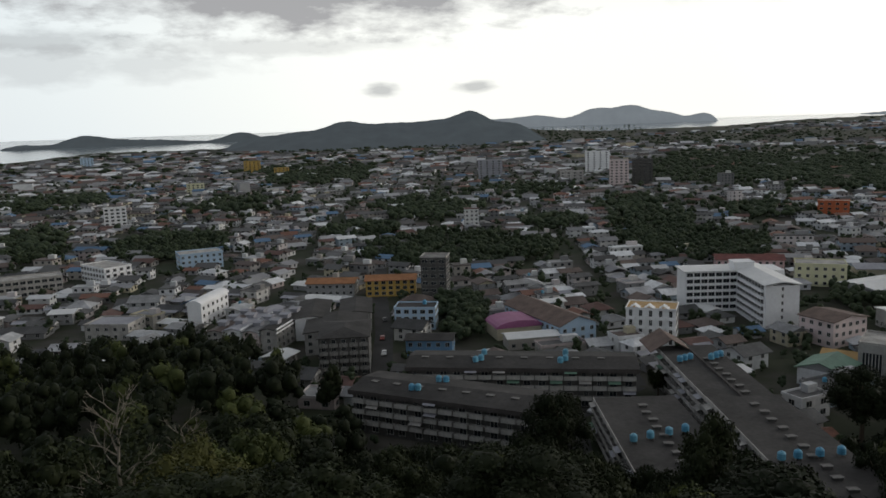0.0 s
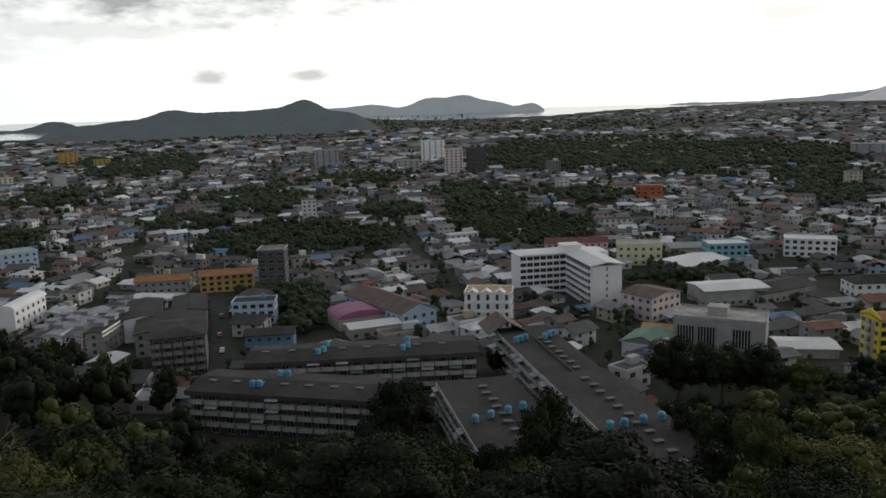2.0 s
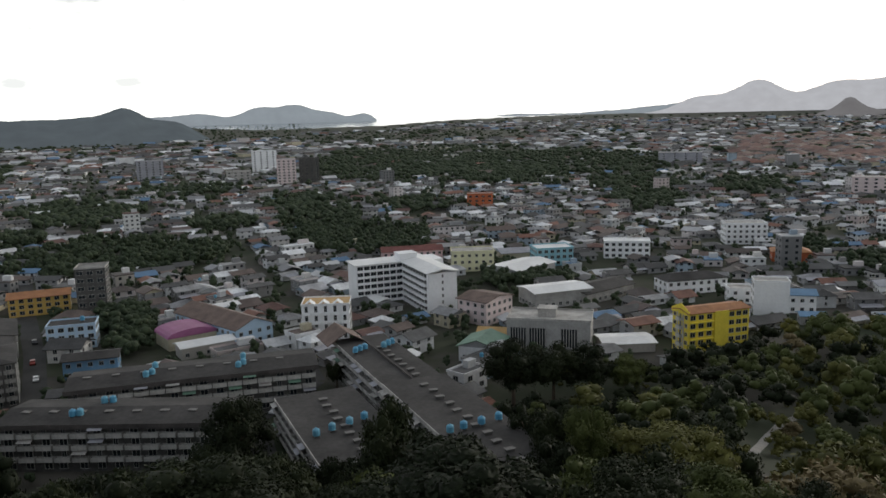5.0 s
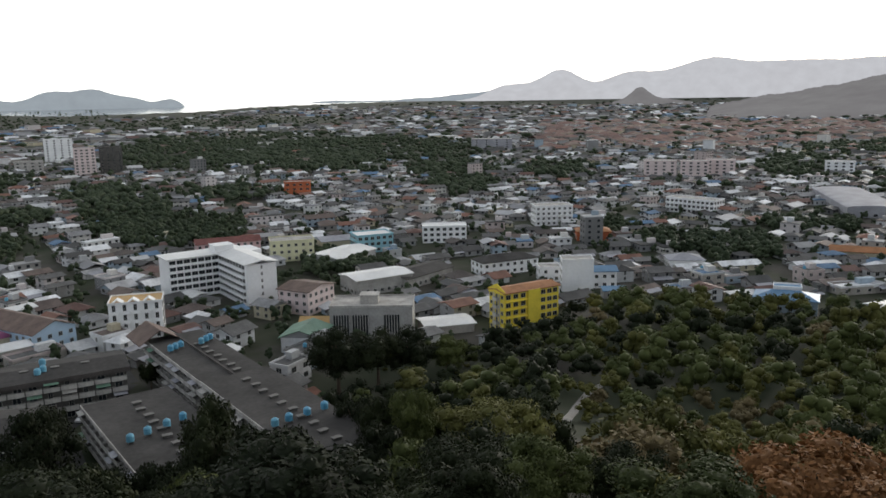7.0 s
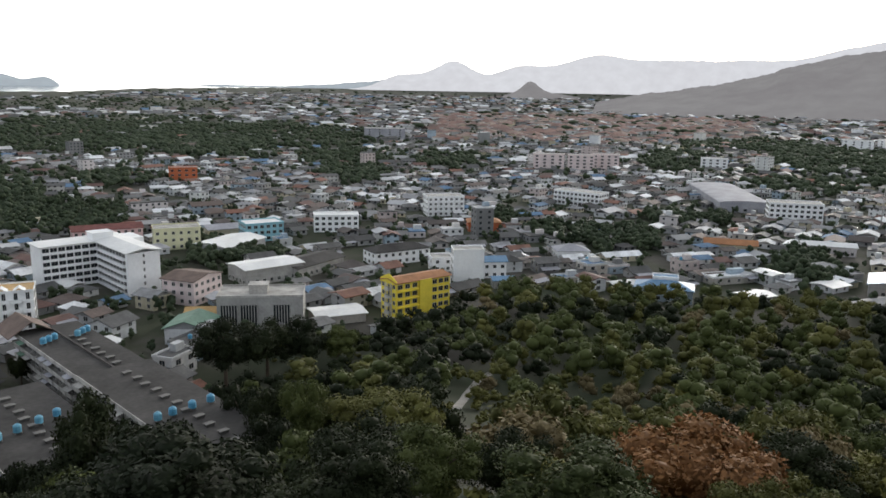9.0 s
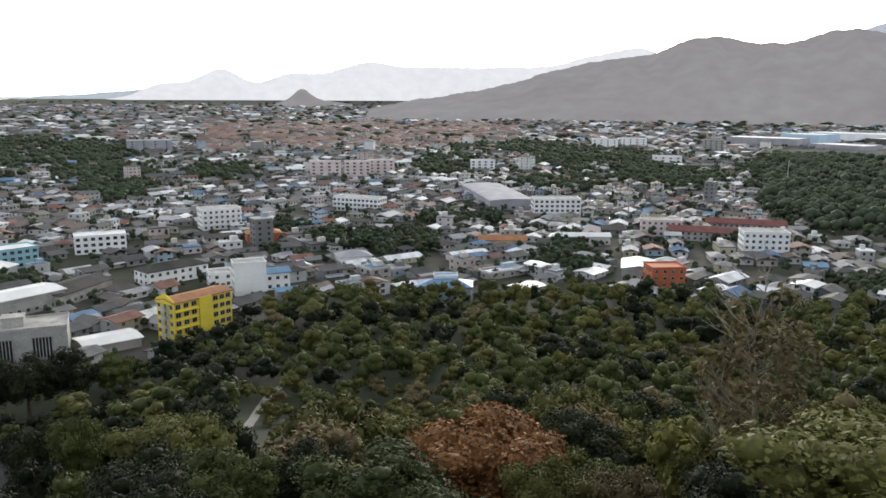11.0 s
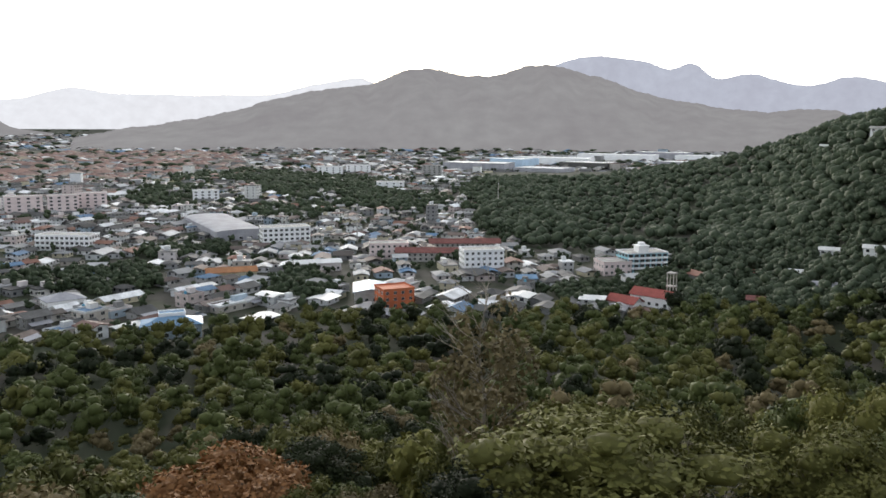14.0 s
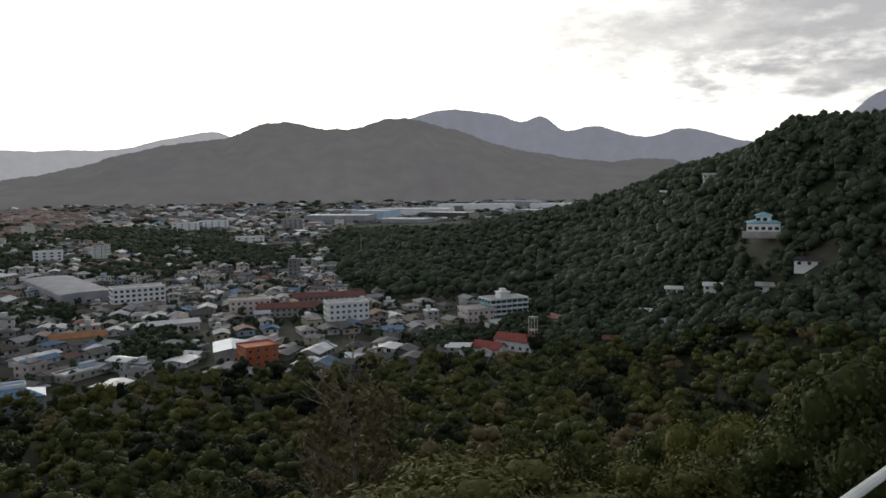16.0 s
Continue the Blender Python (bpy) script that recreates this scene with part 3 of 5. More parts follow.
def tank_mesh():
    """A blue roof tank on a low stand, ribbed and domed."""
    b = Build()
    for x in (-0.6, 0.6):
        b.box(x - 0.08, -0.7, 0, x + 0.08, 0.7, 0.3, 1)
    prof = [(0.80, 0.30), (0.86, 0.5), (0.80, 0.75), (0.86, 1.0), (0.80, 1.25), (0.84, 1.5), (0.62, 1.8), (0.2, 1.95), (0.2, 2.05)]
    n = 10
    vs = [(r * cos(2 * pi * i / n), r * sin(2 * pi * i / n), z) for r, z in prof for i in range(n)]
    fs = [(k * n + i, k * n + (i + 1) % n, (k + 1) * n + (i + 1) % n, (k + 1) * n + i) for k in range(len(prof) - 1) for i in range(n)]
    b.add(vs, fs + [tuple(range((len(prof) - 1) * n, len(prof) * n))], 0)
    return b.mesh("tank", M_tank, M_conc)


TANK = tank_mesh()


def tank(e, x, y, z, s=1.0):
    """A water tank standing on the roof of e."""
    m = e.matrix_basis @ Matrix.Translation((x, y, z)) @ Matrix.Diagonal((s, s, s, 1))
    t = new("water_tank", TANK)
    t.matrix_basis = m
    return tagged(t, "blue plastic water tank on a flat roof", "water tank", "rooftop water tanks")


# -- the four weathered blocks of flats --
BALC_FLAT = balcony_mesh(3.7).mesh("balcony", M_concl)
BALC_WHITE = balcony_mesh(3.0).mesh("balcony", M_white)


def vent_row(e, pts, z):
    b = Build()
    b.box(-0.9, -0.5, 0, 0.9, 0.5, 0.55, 0)
    b.box(-1.05, -0.65, 0.55, 1.05, 0.65, 0.68, 1)
    me = b.mesh("roof_hatch", M_conc_dark, M_conc)
    for x, y in pts:
        part("roof_hatch", me, e, "grey roof hatch", Matrix.Translation((x, y, z)) @ Matrix.Rotation(0.15 * sin(x * 3 + y), 4, "Z"))


def flats(p0, p1, depth, h, sides, label, floors=4, tanks=(), pitched=True):
    e, w = site("flat_block", p0, p1, label, "apartment block", "weathered blocks of flats", z=0.0)
    # pitched blocks: dark wall colour stands in for shade in the balcony recesses
    walls(e, w, depth, h, M_conc_dark if pitched else M_conc)
    b = Build()
    if pitched:   # a low double slope with a dark fascia along the eaves
        b.gable(0, 0, w, depth, h, 1.1, "x", 0.9, 0.35)
    else:
        b.box(-0.6, -0.6, h, w + 0.6, depth + 0.6, h + 0.35)
    part("roof", b.mesh("roof", M_tar), e)
    f = Build()
    if pitched:
        f.box(-0.95, -1.05, h - 0.9, w + 0.95, -0.9, h + 0.32)
        f.box(-0.95, depth + 0.9, h - 0.9, w + 0.95, depth + 1.05, h + 0.32)
    else:
        f.box(-0.8, -0.8, h - 0.5, w + 0.8, -0.6, h + 0.5)
        f.box(-0.8, -0.6, h - 0.5, -0.6, depth + 0.6, h + 0.5)
    part("fascia", f.mesh("fascia", M_tar_edge if pitched else M_concl), e, "long roof-edge band")
    storey = h / floors
    for side in sides:
        length = w if side == "front" else depth
        n = int(length / 3.9)
        rng = random.Random(int(length * 7))
        for k in range(floors):
            for i in range(n):
                u = (i + 0.5) * length / n
                if k:
                    part("balcony", BALC_FLAT, e, m=on_side(side, u, k * storey, w, depth))
                part("window", WIN[(1.8, 1.5)] if rng.random() < 0.7 else WIN[(1.0, 2.1)], e, m=on_side(side, u + rng.uniform(-0.4, 0.4), k * storey + 0.8, w, depth))
                if rng.random() < 0.22 and k:
                    aw = Build().add([(-1.7, -2.0, 2.0), (1.7, -2.0, 2.0), (1.7, 0, 2.5), (-1.7, 0, 2.5), (-1.7, -2.0, 2.06), (1.7, -2.0, 2.06), (1.7, 0, 2.56), (-1.7, 0, 2.56)],
                                     [(3, 2, 1, 0), (4, 5, 6, 7), (0, 1, 5, 4), (1, 2, 6, 5), (3, 0, 4, 7)]).mesh("awning", rng.choice((M_steel, M_concl, M_green_roof)))
                    part("awning", aw, e, "small sheet awning", on_side(side, u, k * storey, w, depth))
    for x, y in tanks:
        tank(e, x, y, h + (1.0 - abs(y / depth - 0.5) * 2 if pitched else 0.35) + 0.2)
    claim(e, w, depth)
    return e, w


eA, wA = flats((-25, 200), (24, 177), 15, 11.5, ("front",), "long grey concrete flats with stained balconies and dark roof", tanks=((16, 3), (17.6, 3.4), (20, 11), (21.8, 11.6)))
vent_row(eA, [(4 + i * 6.6, 5) for i in range(7)], 12.2)
eB, wB = flats((-11, 218), (52, 209), 15, 11.5, ("front",), "long grey concrete flats behind a parallel block", tanks=((19, 3), (20.5, 4.2), (21, 9), (43, 3), (44.4, 4.4), (44.5, 10)))
vent_row(eB, [(4 + i * 7.2, 6) for i in range(8)], 12.3)
eC, wC = flats((37, 146), (56, 146), 43, 10.5, ("left", "front"), "low flats with flat tar roof and blue tanks", pitched=False, tanks=((2.5, 15), (6.5, 16.5), (11, 18), (15, 19.5)))
vent_row(eC, [(9.5 + 0.4 * (i % 2), 4 + i * 4.6) for i in range(8)], 10.85)
eD, wD = flats((62.3, 122), (78.5, 122), 58, 13, ("left", "front"), "long flats with flat tar roof beside trees", pitched=False, tanks=((1.6, 22), (5, 22.5), (9.5, 23), (14, 23.6)))
vent_row(eD, [(8.2 + 0.4 * (i % 2), 4 + i * 4.8) for i in range(11)], 13.35)
eE, wE = flats((63, 181), (78.5, 181), 46, 12, ("left",), "long flats with flat roof and a dark red hipped end", pitched=False, tanks=((1.5, 30), (3.2, 31), (5, 32), (10.5, 31), (12.4, 32.5), (14, 33.5)))
vent_row(eE, [(9.6 + 0.4 * (i % 2), 4 + i * 4.6) for i in range(7)], 12.35)
part("roof_end", Build().gable(-3, 42, 8, 54, 12, 3.6, "y", 0.6).mesh("roof_end", M_brown_roof), eE, "dark red-brown gabled roof end")
part("parapet", Build().box(7.6, -1, 12.3, 8.0, 45, 12.9).mesh("parapet", M_tar_edge), eE)


# -- the large white block with two wings --
def white_block():
    e, w = site("white_building", (99.0, 317.6), (124.1, 317.0), "large white six-storey building with a flat roof and two wings", "building")
    h, st = 16.4, 2.7
    part("wall", Build().box(0, 0, -1.5, w + 15, 13, h).mesh("wall", M_white), e)
    part("wing_wall", Build().box(w - 4, -30, -1.5, w + 8.5, 0, h).mesh("wing", M_white), e)
    r = Build()
    r.box(-0.9, -0.9, h, w - 4, 13.6, h + 0.5)
    r.gable(w - 4, -30, w + 8.5, 13, h + 0.02, 1.3, "y", 0.9, 0.4)
    part("roof", r.mesh("roof", M_metal), e)
    t = Build().box(w - 5, 1, h, w + 3, 8, h + 3.2)
    t.box(w - 5.3, 0.7, h + 3.2, w + 3.3, 8.3, h + 3.5)
    part("stair_tower", t.mesh("stair_tower", M_white), e)
    for k in range(6):
        for i in range(7):
            u = 1.7 + i * 2.95
            z = k * st + 0.2
            glazed(e, (2.4, 1.5), Matrix.Translation((u, 0, z + 0.8)))
            part("balcony", BALC_WHITE, e, m=Matrix.Translation((u, 0, z)))
        for i in range(9):
            m = Matrix.Translation((w - 4, -1.6 - i * 3.15, k * st + 0.2)) @ Matrix.Rotation(radians(-90), 4, "Z")
            part("balcony", BALC_WHITE, e, m=m)
            glazed(e, (2.4, 1.5), m @ Matrix.Translation((0, 0, 0.8)))
        glazed(e, (0.6, 1.2), Matrix.Translation((w + 2.2, -30, k * st + 1.0)))
    claim(e, w + 15, 13)
    for y in (4, 12, 20, 28):
        p = e.matrix_basis @ Vector((w + 4, -y, 0))
        TAKEN.append((p.x, p.y, 11))


white_block()


# -- the yellow block --
def yellow_block():
    e, w = site("yellow_building", (171, 194), (194, 191.5), "bright yellow five-storey apartment building with orange roof", "building")
    d, h = 9.0, 14.0
    walls(e, w, d, h, M_yellow)
    r = Build().gable(0, 0, w, d, h, 1.0, "x", 0.5, 0.3)
    part("roof", r.mesh("roof", M_orange_roof), e, "orange tiled roof")
    g = Build()
    g.add([(-0.25, -0.3, h - 0.5), (-0.25, d + 0.3, h - 0.5), (-0.25, d + 0.3, h + 0.8), (-0.25, d / 2, h + 3.0), (-0.25, -0.3, h + 0.8),
           (0.15, -0.3, h - 0.5), (0.15, d + 0.3, h - 0.5), (0.15, d + 0.3, h + 0.8), (0.15, d / 2, h + 3.0), (0.15, -0.3, h + 0.8)],
          [(0, 4, 3, 2, 1), (5, 6, 7, 8, 9), (0, 5, 9, 4), (4, 9, 8, 3), (3, 8, 7, 2), (2, 7, 6, 1)])
    part("gable", g.mesh("gable", M_yellow), e)
    part("stair_tower", Build().box(9.5, -0.7, -1, 14.5, 0, h + 0.3).mesh("stair_tower", M_yellow), e)
    bal = balcony_mesh(2.2).mesh("balcony", M_frame)
    for k in range(5):
        z = k * 2.8
        for u in (1.5, 4.6, 7.7, 16.3, 19, 21.5):
            glazed(e, (1.8, 1.5), Matrix.Translation((u, 0, z + 0.8)))
        for u in (1.3, 7.6):
            glazed(e, (1.3, 1.3), on_side("left", u, z + 0.9, w, d))
        part("balcony", bal, e, m=on_side("left", 4.5, z + 0.2, w, d))
        glazed(e, (1.0, 2.1), on_side("left", 4.5, z + 0.3, w, d))
        if k:
            part("floor_band", Build().box(0.5, -0.9, z - 0.15, 9.3, 0, z + 0.1).mesh("floor_band", M_yellow), e)
    for u in (2.9, 6.1):
        part("pilaster", Build().box(-0.25, d - u - 0.25, -1, 0, d - u + 0.25, h).mesh("pilaster", M_frame), e, "white pilaster")
    claim(e, w, d)


yellow_block()


def plain_block(name, p0, p1, depth, h, wall, label, roof="flat", roof_mat=None, floors=None, bay=3.2, key=(1.3, 1.3), sides=("front", "left", "right"),
                category="building", balcony=None, rise=2.0, along="x", tanks=(), edge=None, z=None):
    e, w = site(name, p0, p1, label, category, z=z)
    walls(e, w, depth, h, wall)
    roof_mat = roof_mat or M_tar
    if roof == "flat":
        flat_roof(e, w, depth, h, roof_mat, edge or wall)
    else:
        b = Build()
        if roof == "gable":
            b.gable(0, 0, w, depth, h, rise, along, 0.7)
            c = Build()
            if along == "y":
                c.add([(0.02, 0, h), (w - 0.02, 0, h), (w / 2, 0, h + rise), (0.02, depth, h), (w - 0.02, depth, h), (w / 2, depth, h + rise)],
                      [(0, 1, 2), (5, 4, 3), (0, 2, 5, 3), (2, 1, 4, 5)])
            else:
                c.add([(0, 0.02, h), (0, depth - 0.02, h), (0, depth / 2, h + rise), (w, 0.02, h), (w, depth - 0.02, h), (w, depth / 2, h + rise)],
                      [(0, 2, 1), (3, 4, 5), (0, 3, 5, 2), (1, 2, 5, 4)])
            part("gable_wall", c.mesh("gable_wall", wall), e)
        elif roof == "hip":
            b.hip(0, 0, w, depth, h, rise)
        elif roof == "arch":
            n = 10
            vs = []
            for y in (-0.5, depth + 0.5):
                for i in range(n + 1):
                    a = pi * i / n
                    vs.append((w / 2 - (w / 2 + 0.5) * cos(a), y, h + rise * sin(a)))
            b.add(vs, [(i, i + 1, n + 2 + i, n + 1 + i) for i in range(n)] + [tuple(range(n, -1, -1)), tuple(range(n + 1, 2 * n + 2))])
        part("roof", b.mesh("roof", roof_mat), e)
    floors = floors or max(1, round(h / 3.0))
    openings(e, w, depth, floors, h / floors, key, sides, bay)
    if balcony:
        bw = w / max(1, int(w / bay)) * 0.85
        me = balcony_mesh(bw).mesh("balcony", balcony)
        n = max(1, int(w / bay))
        for k in range(1, floors):
            for i in range(n):
                part("balcony", me, e, m=on_side("front", (i + 0.5) * w / n, k * h / floors, w, depth))
    for x, y in tanks:
        tank(e, x * w, y * depth, h + 0.2)
    claim(e, w, depth)
    return e, w


# -- town landmarks --
e, w = plain_block("townhouse_block", (64, 273), (80, 267), 12, 13, M_white, "ornate grey-white four-storey block with balconies and low gables", floors=4, bay=3.0, key=(1.0, 2.1), balcony=M_white, roof="flat", roof_mat=M_tan_roof, edge=M_white)
for i in range(3):
    part("roof_gable", Build().gable(1.5 + i * 5, -0.3, 4.5 + i * 5, 3, 13.2, 1.3, "y", 0.3).mesh("roof_gable", M_white), e)
plain_block("pink_house", (131, 259), (146, 266), 14, 9, M_palepink, "pale pink three-storey house with brown roof", "gable", M_brown_roof, 3, 3.0, rise=1.6, along="y")
e, w = plain_block("grey_hall", (123, 228), (145, 211), 15, 11, M_grey, "grey concrete hall with tall dark louvred bays", "flat", M_concl, 1, 30, sides=(), edge=M_concl)
louvre = Build()
for i in range(7):
    louvre.box(i * 0.9, -0.35, 0, i * 0.9 + 0.25, 0, 8.0, 0)
louvre.box(0, -0.06, 0, 5.7, -0.02, 8.0, 1)
lm = louvre.mesh("louvre", M_grey, M_glass)
for u in (1.0, 7.4, 18.0):
    part("louvre", lm, e, "tall dark louvred opening", Matrix.Translation((u, 0, 0.4)))
part("stair_head", Build().box(10, 4, 11, 16, 9, 14).box(9.7, 3.7, 14, 16.3, 9.3, 14.3).mesh("stair_head", M_concl), e)
plain_block("grey_tower", (229, 224), (239, 216), 9, 13, M_white, "blank grey-white four-storey tower with open side bays", floors=4, key=(1.8, 1.5), sides=("right", "left"), bay=4, roof_mat=M_concl)
plain_block("white_house", (240, 222), (251, 214), 9, 7, M_white, "white house with bright blue roof", "gable", M_blue_roof, 2, rise=1.6)
plain_block("blue_shed", (233, 205), (240, 200), 6, 3.2, M_grey, "small shed with bright blue sheet roof", "gable", M_blue_roof, 1, rise=1.2)
plain_block("dark_tower", (-10.5, 354), (1, 352), 11, 20, M_conc_dark, "dark unfinished concrete tower", floors=6, key=(2.4, 1.5), bay=3.6, roof_mat=M_conc, edge=M_concl)
plain_block("ochre_shophouse_row", (-37, 366), (-13.5, 366), 12, 7.6, M_yellow2, "row of ochre-yellow shophouses with orange roof", "gable", M_orange_roof, 3, 3.1, (1.8, 1.5), rise=1.8)
plain_block("orange_roof_house", (-66, 372), (-43, 370), 11, 6, M_wall, "low building with an orange tiled roof", "gable", M_orange_roof, 2, rise=1.8)
plain_block("pale_blue_house", (-20, 304), (-4, 302), 10, 8.5, M_blue, "white and pale blue three-storey house", floors=3, key=(1.8, 1.5), roof_mat=M_tar, tanks=((0.7, 0.6),))
plain_block("dark_apartment_block", (-41, 246), (-25, 247), 22, 13, M_conc_dark, "dark grey five-storey apartment block with pale windows", "hip", M_tar, 5, 3.0, (1.3, 1.3), rise=1.6, balcony=M_conc)
plain_block("shophouse_row", (-50, 272), (-28, 274), 26, 8, M_concl, "grey shophouses with patched sheet roofs", "gable", M_tar, 3, rise=1.4, along="y")
plain_block("purple_shed", (19, 283), (36, 287), 14, 4.5, M_wall, "low shed under a rounded purple sheet roof", "arch", M_purple, 1, sides=(), rise=2.6)
plain_block("white_shed", (22, 270), (40, 273), 8, 4, M_wall, "low shed with white sheet roof", "gable", M_metal, 1, rise=1.0, sides=("front",))
plain_block("blue_gable_hall", (41, 275), (55, 281), 42, 6.5, M_blue, "long hall with a pale blue gable front and dark roof", "gable", M_brown_roof, 2, 3.4, rise=3.2, along="y")
plain_block("dark_blue_house", (-14, 266), (2, 264), 9, 6, M_blue_roof, "small dark blue house by the flats", "gable", M_tar, 2, rise=1.2)
plain_block("green_roof_house", (104, 226), (113, 217), 14, 5, M_wall, "house with faded green roof", "gable", M_green_roof, 1, rise=2.4, along="y")
plain_block("tan_roof_house", (116, 236), (124, 230), 8, 5, M_wall, "small house with tan sheet roof", "gable", M_tan_roof, 1, rise=1.4)
plain_block("white_canopy", (150, 210), (166, 204), 12, 3.0, M_wall, "low store with a white sheet roof", "gable", M_metal, 1, rise=0.7, sides=())
plain_block("long_sheet_hall", (160, 272), (186, 270), 16, 6.5, M_grey, "wide grey hall with bright sheet roof", "gable", M_metal, 1, rise=1.0)
plain_block("bright_roof_hall", (180, 322), (208, 334), 20, 5, M_wall, "hall with a broad bright white roof", "gable", M_metal, 1, rise=1.6)
plain_block("bright_roof_hall", (196, 368), (232, 360), 16, 5, M_wall, "hall with grey-white sheet roof and red awning", "gable", M_steel, 1, rise=1.6)
plain_block("cream_house", (163, 360), (183, 352), 14, 10, M_cream, "cream three-storey house with flat roof", floors=3, roof_mat=M_concl)
plain_block("long_pink_house", (140, 400), (172, 392), 12, 6, M_pink, "long pink house with red-brown roof", "gable", M_maroon, 2, rise=2.0)
plain_block("blue_panel_house", (250, 352), (270, 338), 12, 9, M_white, "white building with a blue end wall", floors=3, roof_mat=M_metal, key=(1.8, 1.5))
plain_block("blue_panel_house", (207, 350), (226, 345), 14, 9, M_cyan, "blue-grey shop building with white roof", floors=3, roof_mat=M_metal, key=(1.8, 1.5))
plain_block("orange_house", (318, 300), (332, 288), 12, 5, M_orange_wall, "low house with orange walls and roof", "hip", M_orange_roof, 1, rise=2.6)
plain_block("white_apartments", (336, 352), (356, 340), 14, 12, M_white, "white four-storey apartments with flat roof", floors=4, roof_mat=M_concl, balcony=M_white)
plain_block("white_school", (445, 338), (449, 303), 14, 9.5, M_white, "white three-storey school with long galleries", floors=3, bay=3.0, key=(1.8, 1.5), roof_mat=M_concl, balcony=M_white)
plain_block("white_office", (487, 203), (503, 176), 16, 12, M_white, "white four-storey office with dark window bands", floors=4, key=(1.8, 1.5), roof_mat=M_concl)
e, w = plain_block("sports_hall", (503, 243), (524, 217), 108, 6.5, M_steel, "long sports hall under a broad grey sheet roof", "arch", M_steel, 1, sides=("front", "left"), rise=1.4, key=(2.4, 1.5), bay=6)
plain_block("blue_roof_house", (262, 158), (272, 139), 12, 5, M_wall, "house with a pale blue hipped roof", "hip", M_blue_roof, 1, rise=2.4)
plain_block("white_annex", (270, 155), (275, 147), 6, 8, M_white, "white stair block above a blue roof", floors=2, roof_mat=M_blue_roof)
plain_block("orange_red_house", (328, 82), (336, 70), 12, 8.5, M_orange_wall, "orange-red painted three-storey house", floors=3, roof_mat=M_orange_wall)
plain_block("blue_roof_shed", (338, 98), (342, 84), 22, 5, M_grey, "shed with pale blue sheet roof", "gable", M_blue_roof, 1, rise=1.4, along="y")
plain_block("white_block", (422, 60), (430, 39), 14, 12, M_white, "white four-storey block with dark windows", floors=4, roof_mat=M_concl)
plain_block("red_terrace", (450, 105), (458, 60), 12, 5.2, M_concl, "terrace of shophouses with red-brown roofs", "gable", M_maroon, 2, rise=2.4)
plain_block("red_terrace", (490, 92), (500, 48), 12, 5.2, M_concl, "terrace of shophouses with dark red roofs", "gable", M_maroon, 2, rise=2.4)
plain_block("pink_office", (455, 122), (462, 100), 12, 9, M_palepink, "pale pink three-storey shophouses", floors=3, roof_mat=M_concl)
e, w = plain_block("turquoise_hotel", (436, -28), (446, -50), 14, 11, M_cyan, "turquoise and white four-storey building with roof lantern", floors=4, key=(2.4, 1.5), roof_mat=M_concl, edge=M_white, balcony=M_white)
part("roof_lantern", Build().box(8, 3, 11, 14, 9, 14.5).box(7.5, 2.5, 14.5, 14.5, 9.5, 14.9).box(9.5, 4.5, 14.9, 12.5, 7.5, 16.5).mesh("roof_lantern", M_white), e)
plain_block("cream_annex", (428, -15), (434, -30), 14, 7, M_palepink, "pale pink two-storey annex", floors=2, roof_mat=M_concl)
plain_block("red_roof_chapel", (351, -14), (343, -25), 8, 3.6, M_white, "low white hall with bright red roof", "gable", M_red_roof, 1, rise=2.6)
e, w = plain_block("red_roof_chapel", (362, -25), (352, -41), 9, 4.6, M_white, "white gabled hall with bright red roof", "gable", M_red_roof, 1, rise=2.8)
b = Build()
for x, y in ((12, 11), (15, 11), (12, 14), (15, 14)):
    b.box(x, y, 0, x + 0.4, y + 0.4, 14)
b.box(11.8, 10.8, 8, 15.6, 14.6, 8.4).box(11.8, 10.8, 14, 15.6, 14.6, 14.5)
part("bell_tower", b.mesh("bell_tower", M_concl), e, "open concrete bell tower")
plain_block("dark_blue_shed", (387, 28), (389.5, 19), 8, 4.5, M_blue_roof, "shed with vivid blue tarpaulin roof", "gable", M_blue_roof, 1, rise=1.4)
plain_block("long_pale_block", (-222, 386), (-196, 400), 14, 9, M_concl, "long pale three-storey block with window bands", floors=3, key=(2.4, 1.5), roof_mat=M_concl)
plain_block("white_office", (-182, 418), (-172, 430), 26, 8.5, M_white, "white three-storey office with galleries", floors=3, key=(1.8, 1.5), roof_mat=M_concl, balcony=M_white)
plain_block("blue_grey_block", (-153, 454), (-131, 465), 16, 9, M_blue, "blue-grey block with small windows", floors=3, roof_mat=M_concl)
for i, (h, wall, roof) in enumerate(((6.6, M_concl, M_roof), (7.4, M_white, M_steel), (6.8, M_palepink, M_roof), (7.8, M_concl, M_tar))):
    x0, y0 = -88 + i * 6.9, 284 - i * 1.6
    e, w = plain_block("shophouse_row", (x0, y0), (x0 + 6.1, y0 - 1.4), 34 + 4 * (i % 2), h, wall, ("pale concrete", "white painted", "faded pink", "stained grey")[i] + " shophouse row with a patched low roof", "gable", roof, 3, rise=0.9, along="y", sides=("front", "right"), bay=3.6)
    part("party_wall", Build().box(w - 0.05, -0.4, h - 1.0, w + 0.35, 30, h + 0.9).mesh("party_wall", M_white), e, "white party wall above the roof")
    for k in range(3):
        part("roof_shed", Build().box(1.2, 6 + k * 9, h, 4.2, 9.5 + k * 9, h + 2.3).gable(1.2, 6 + k * 9, 4.2, 9.5 + k * 9, h + 2.3, 0.4).mesh("roof_shed", M_steel), e, "small grey roof shed")
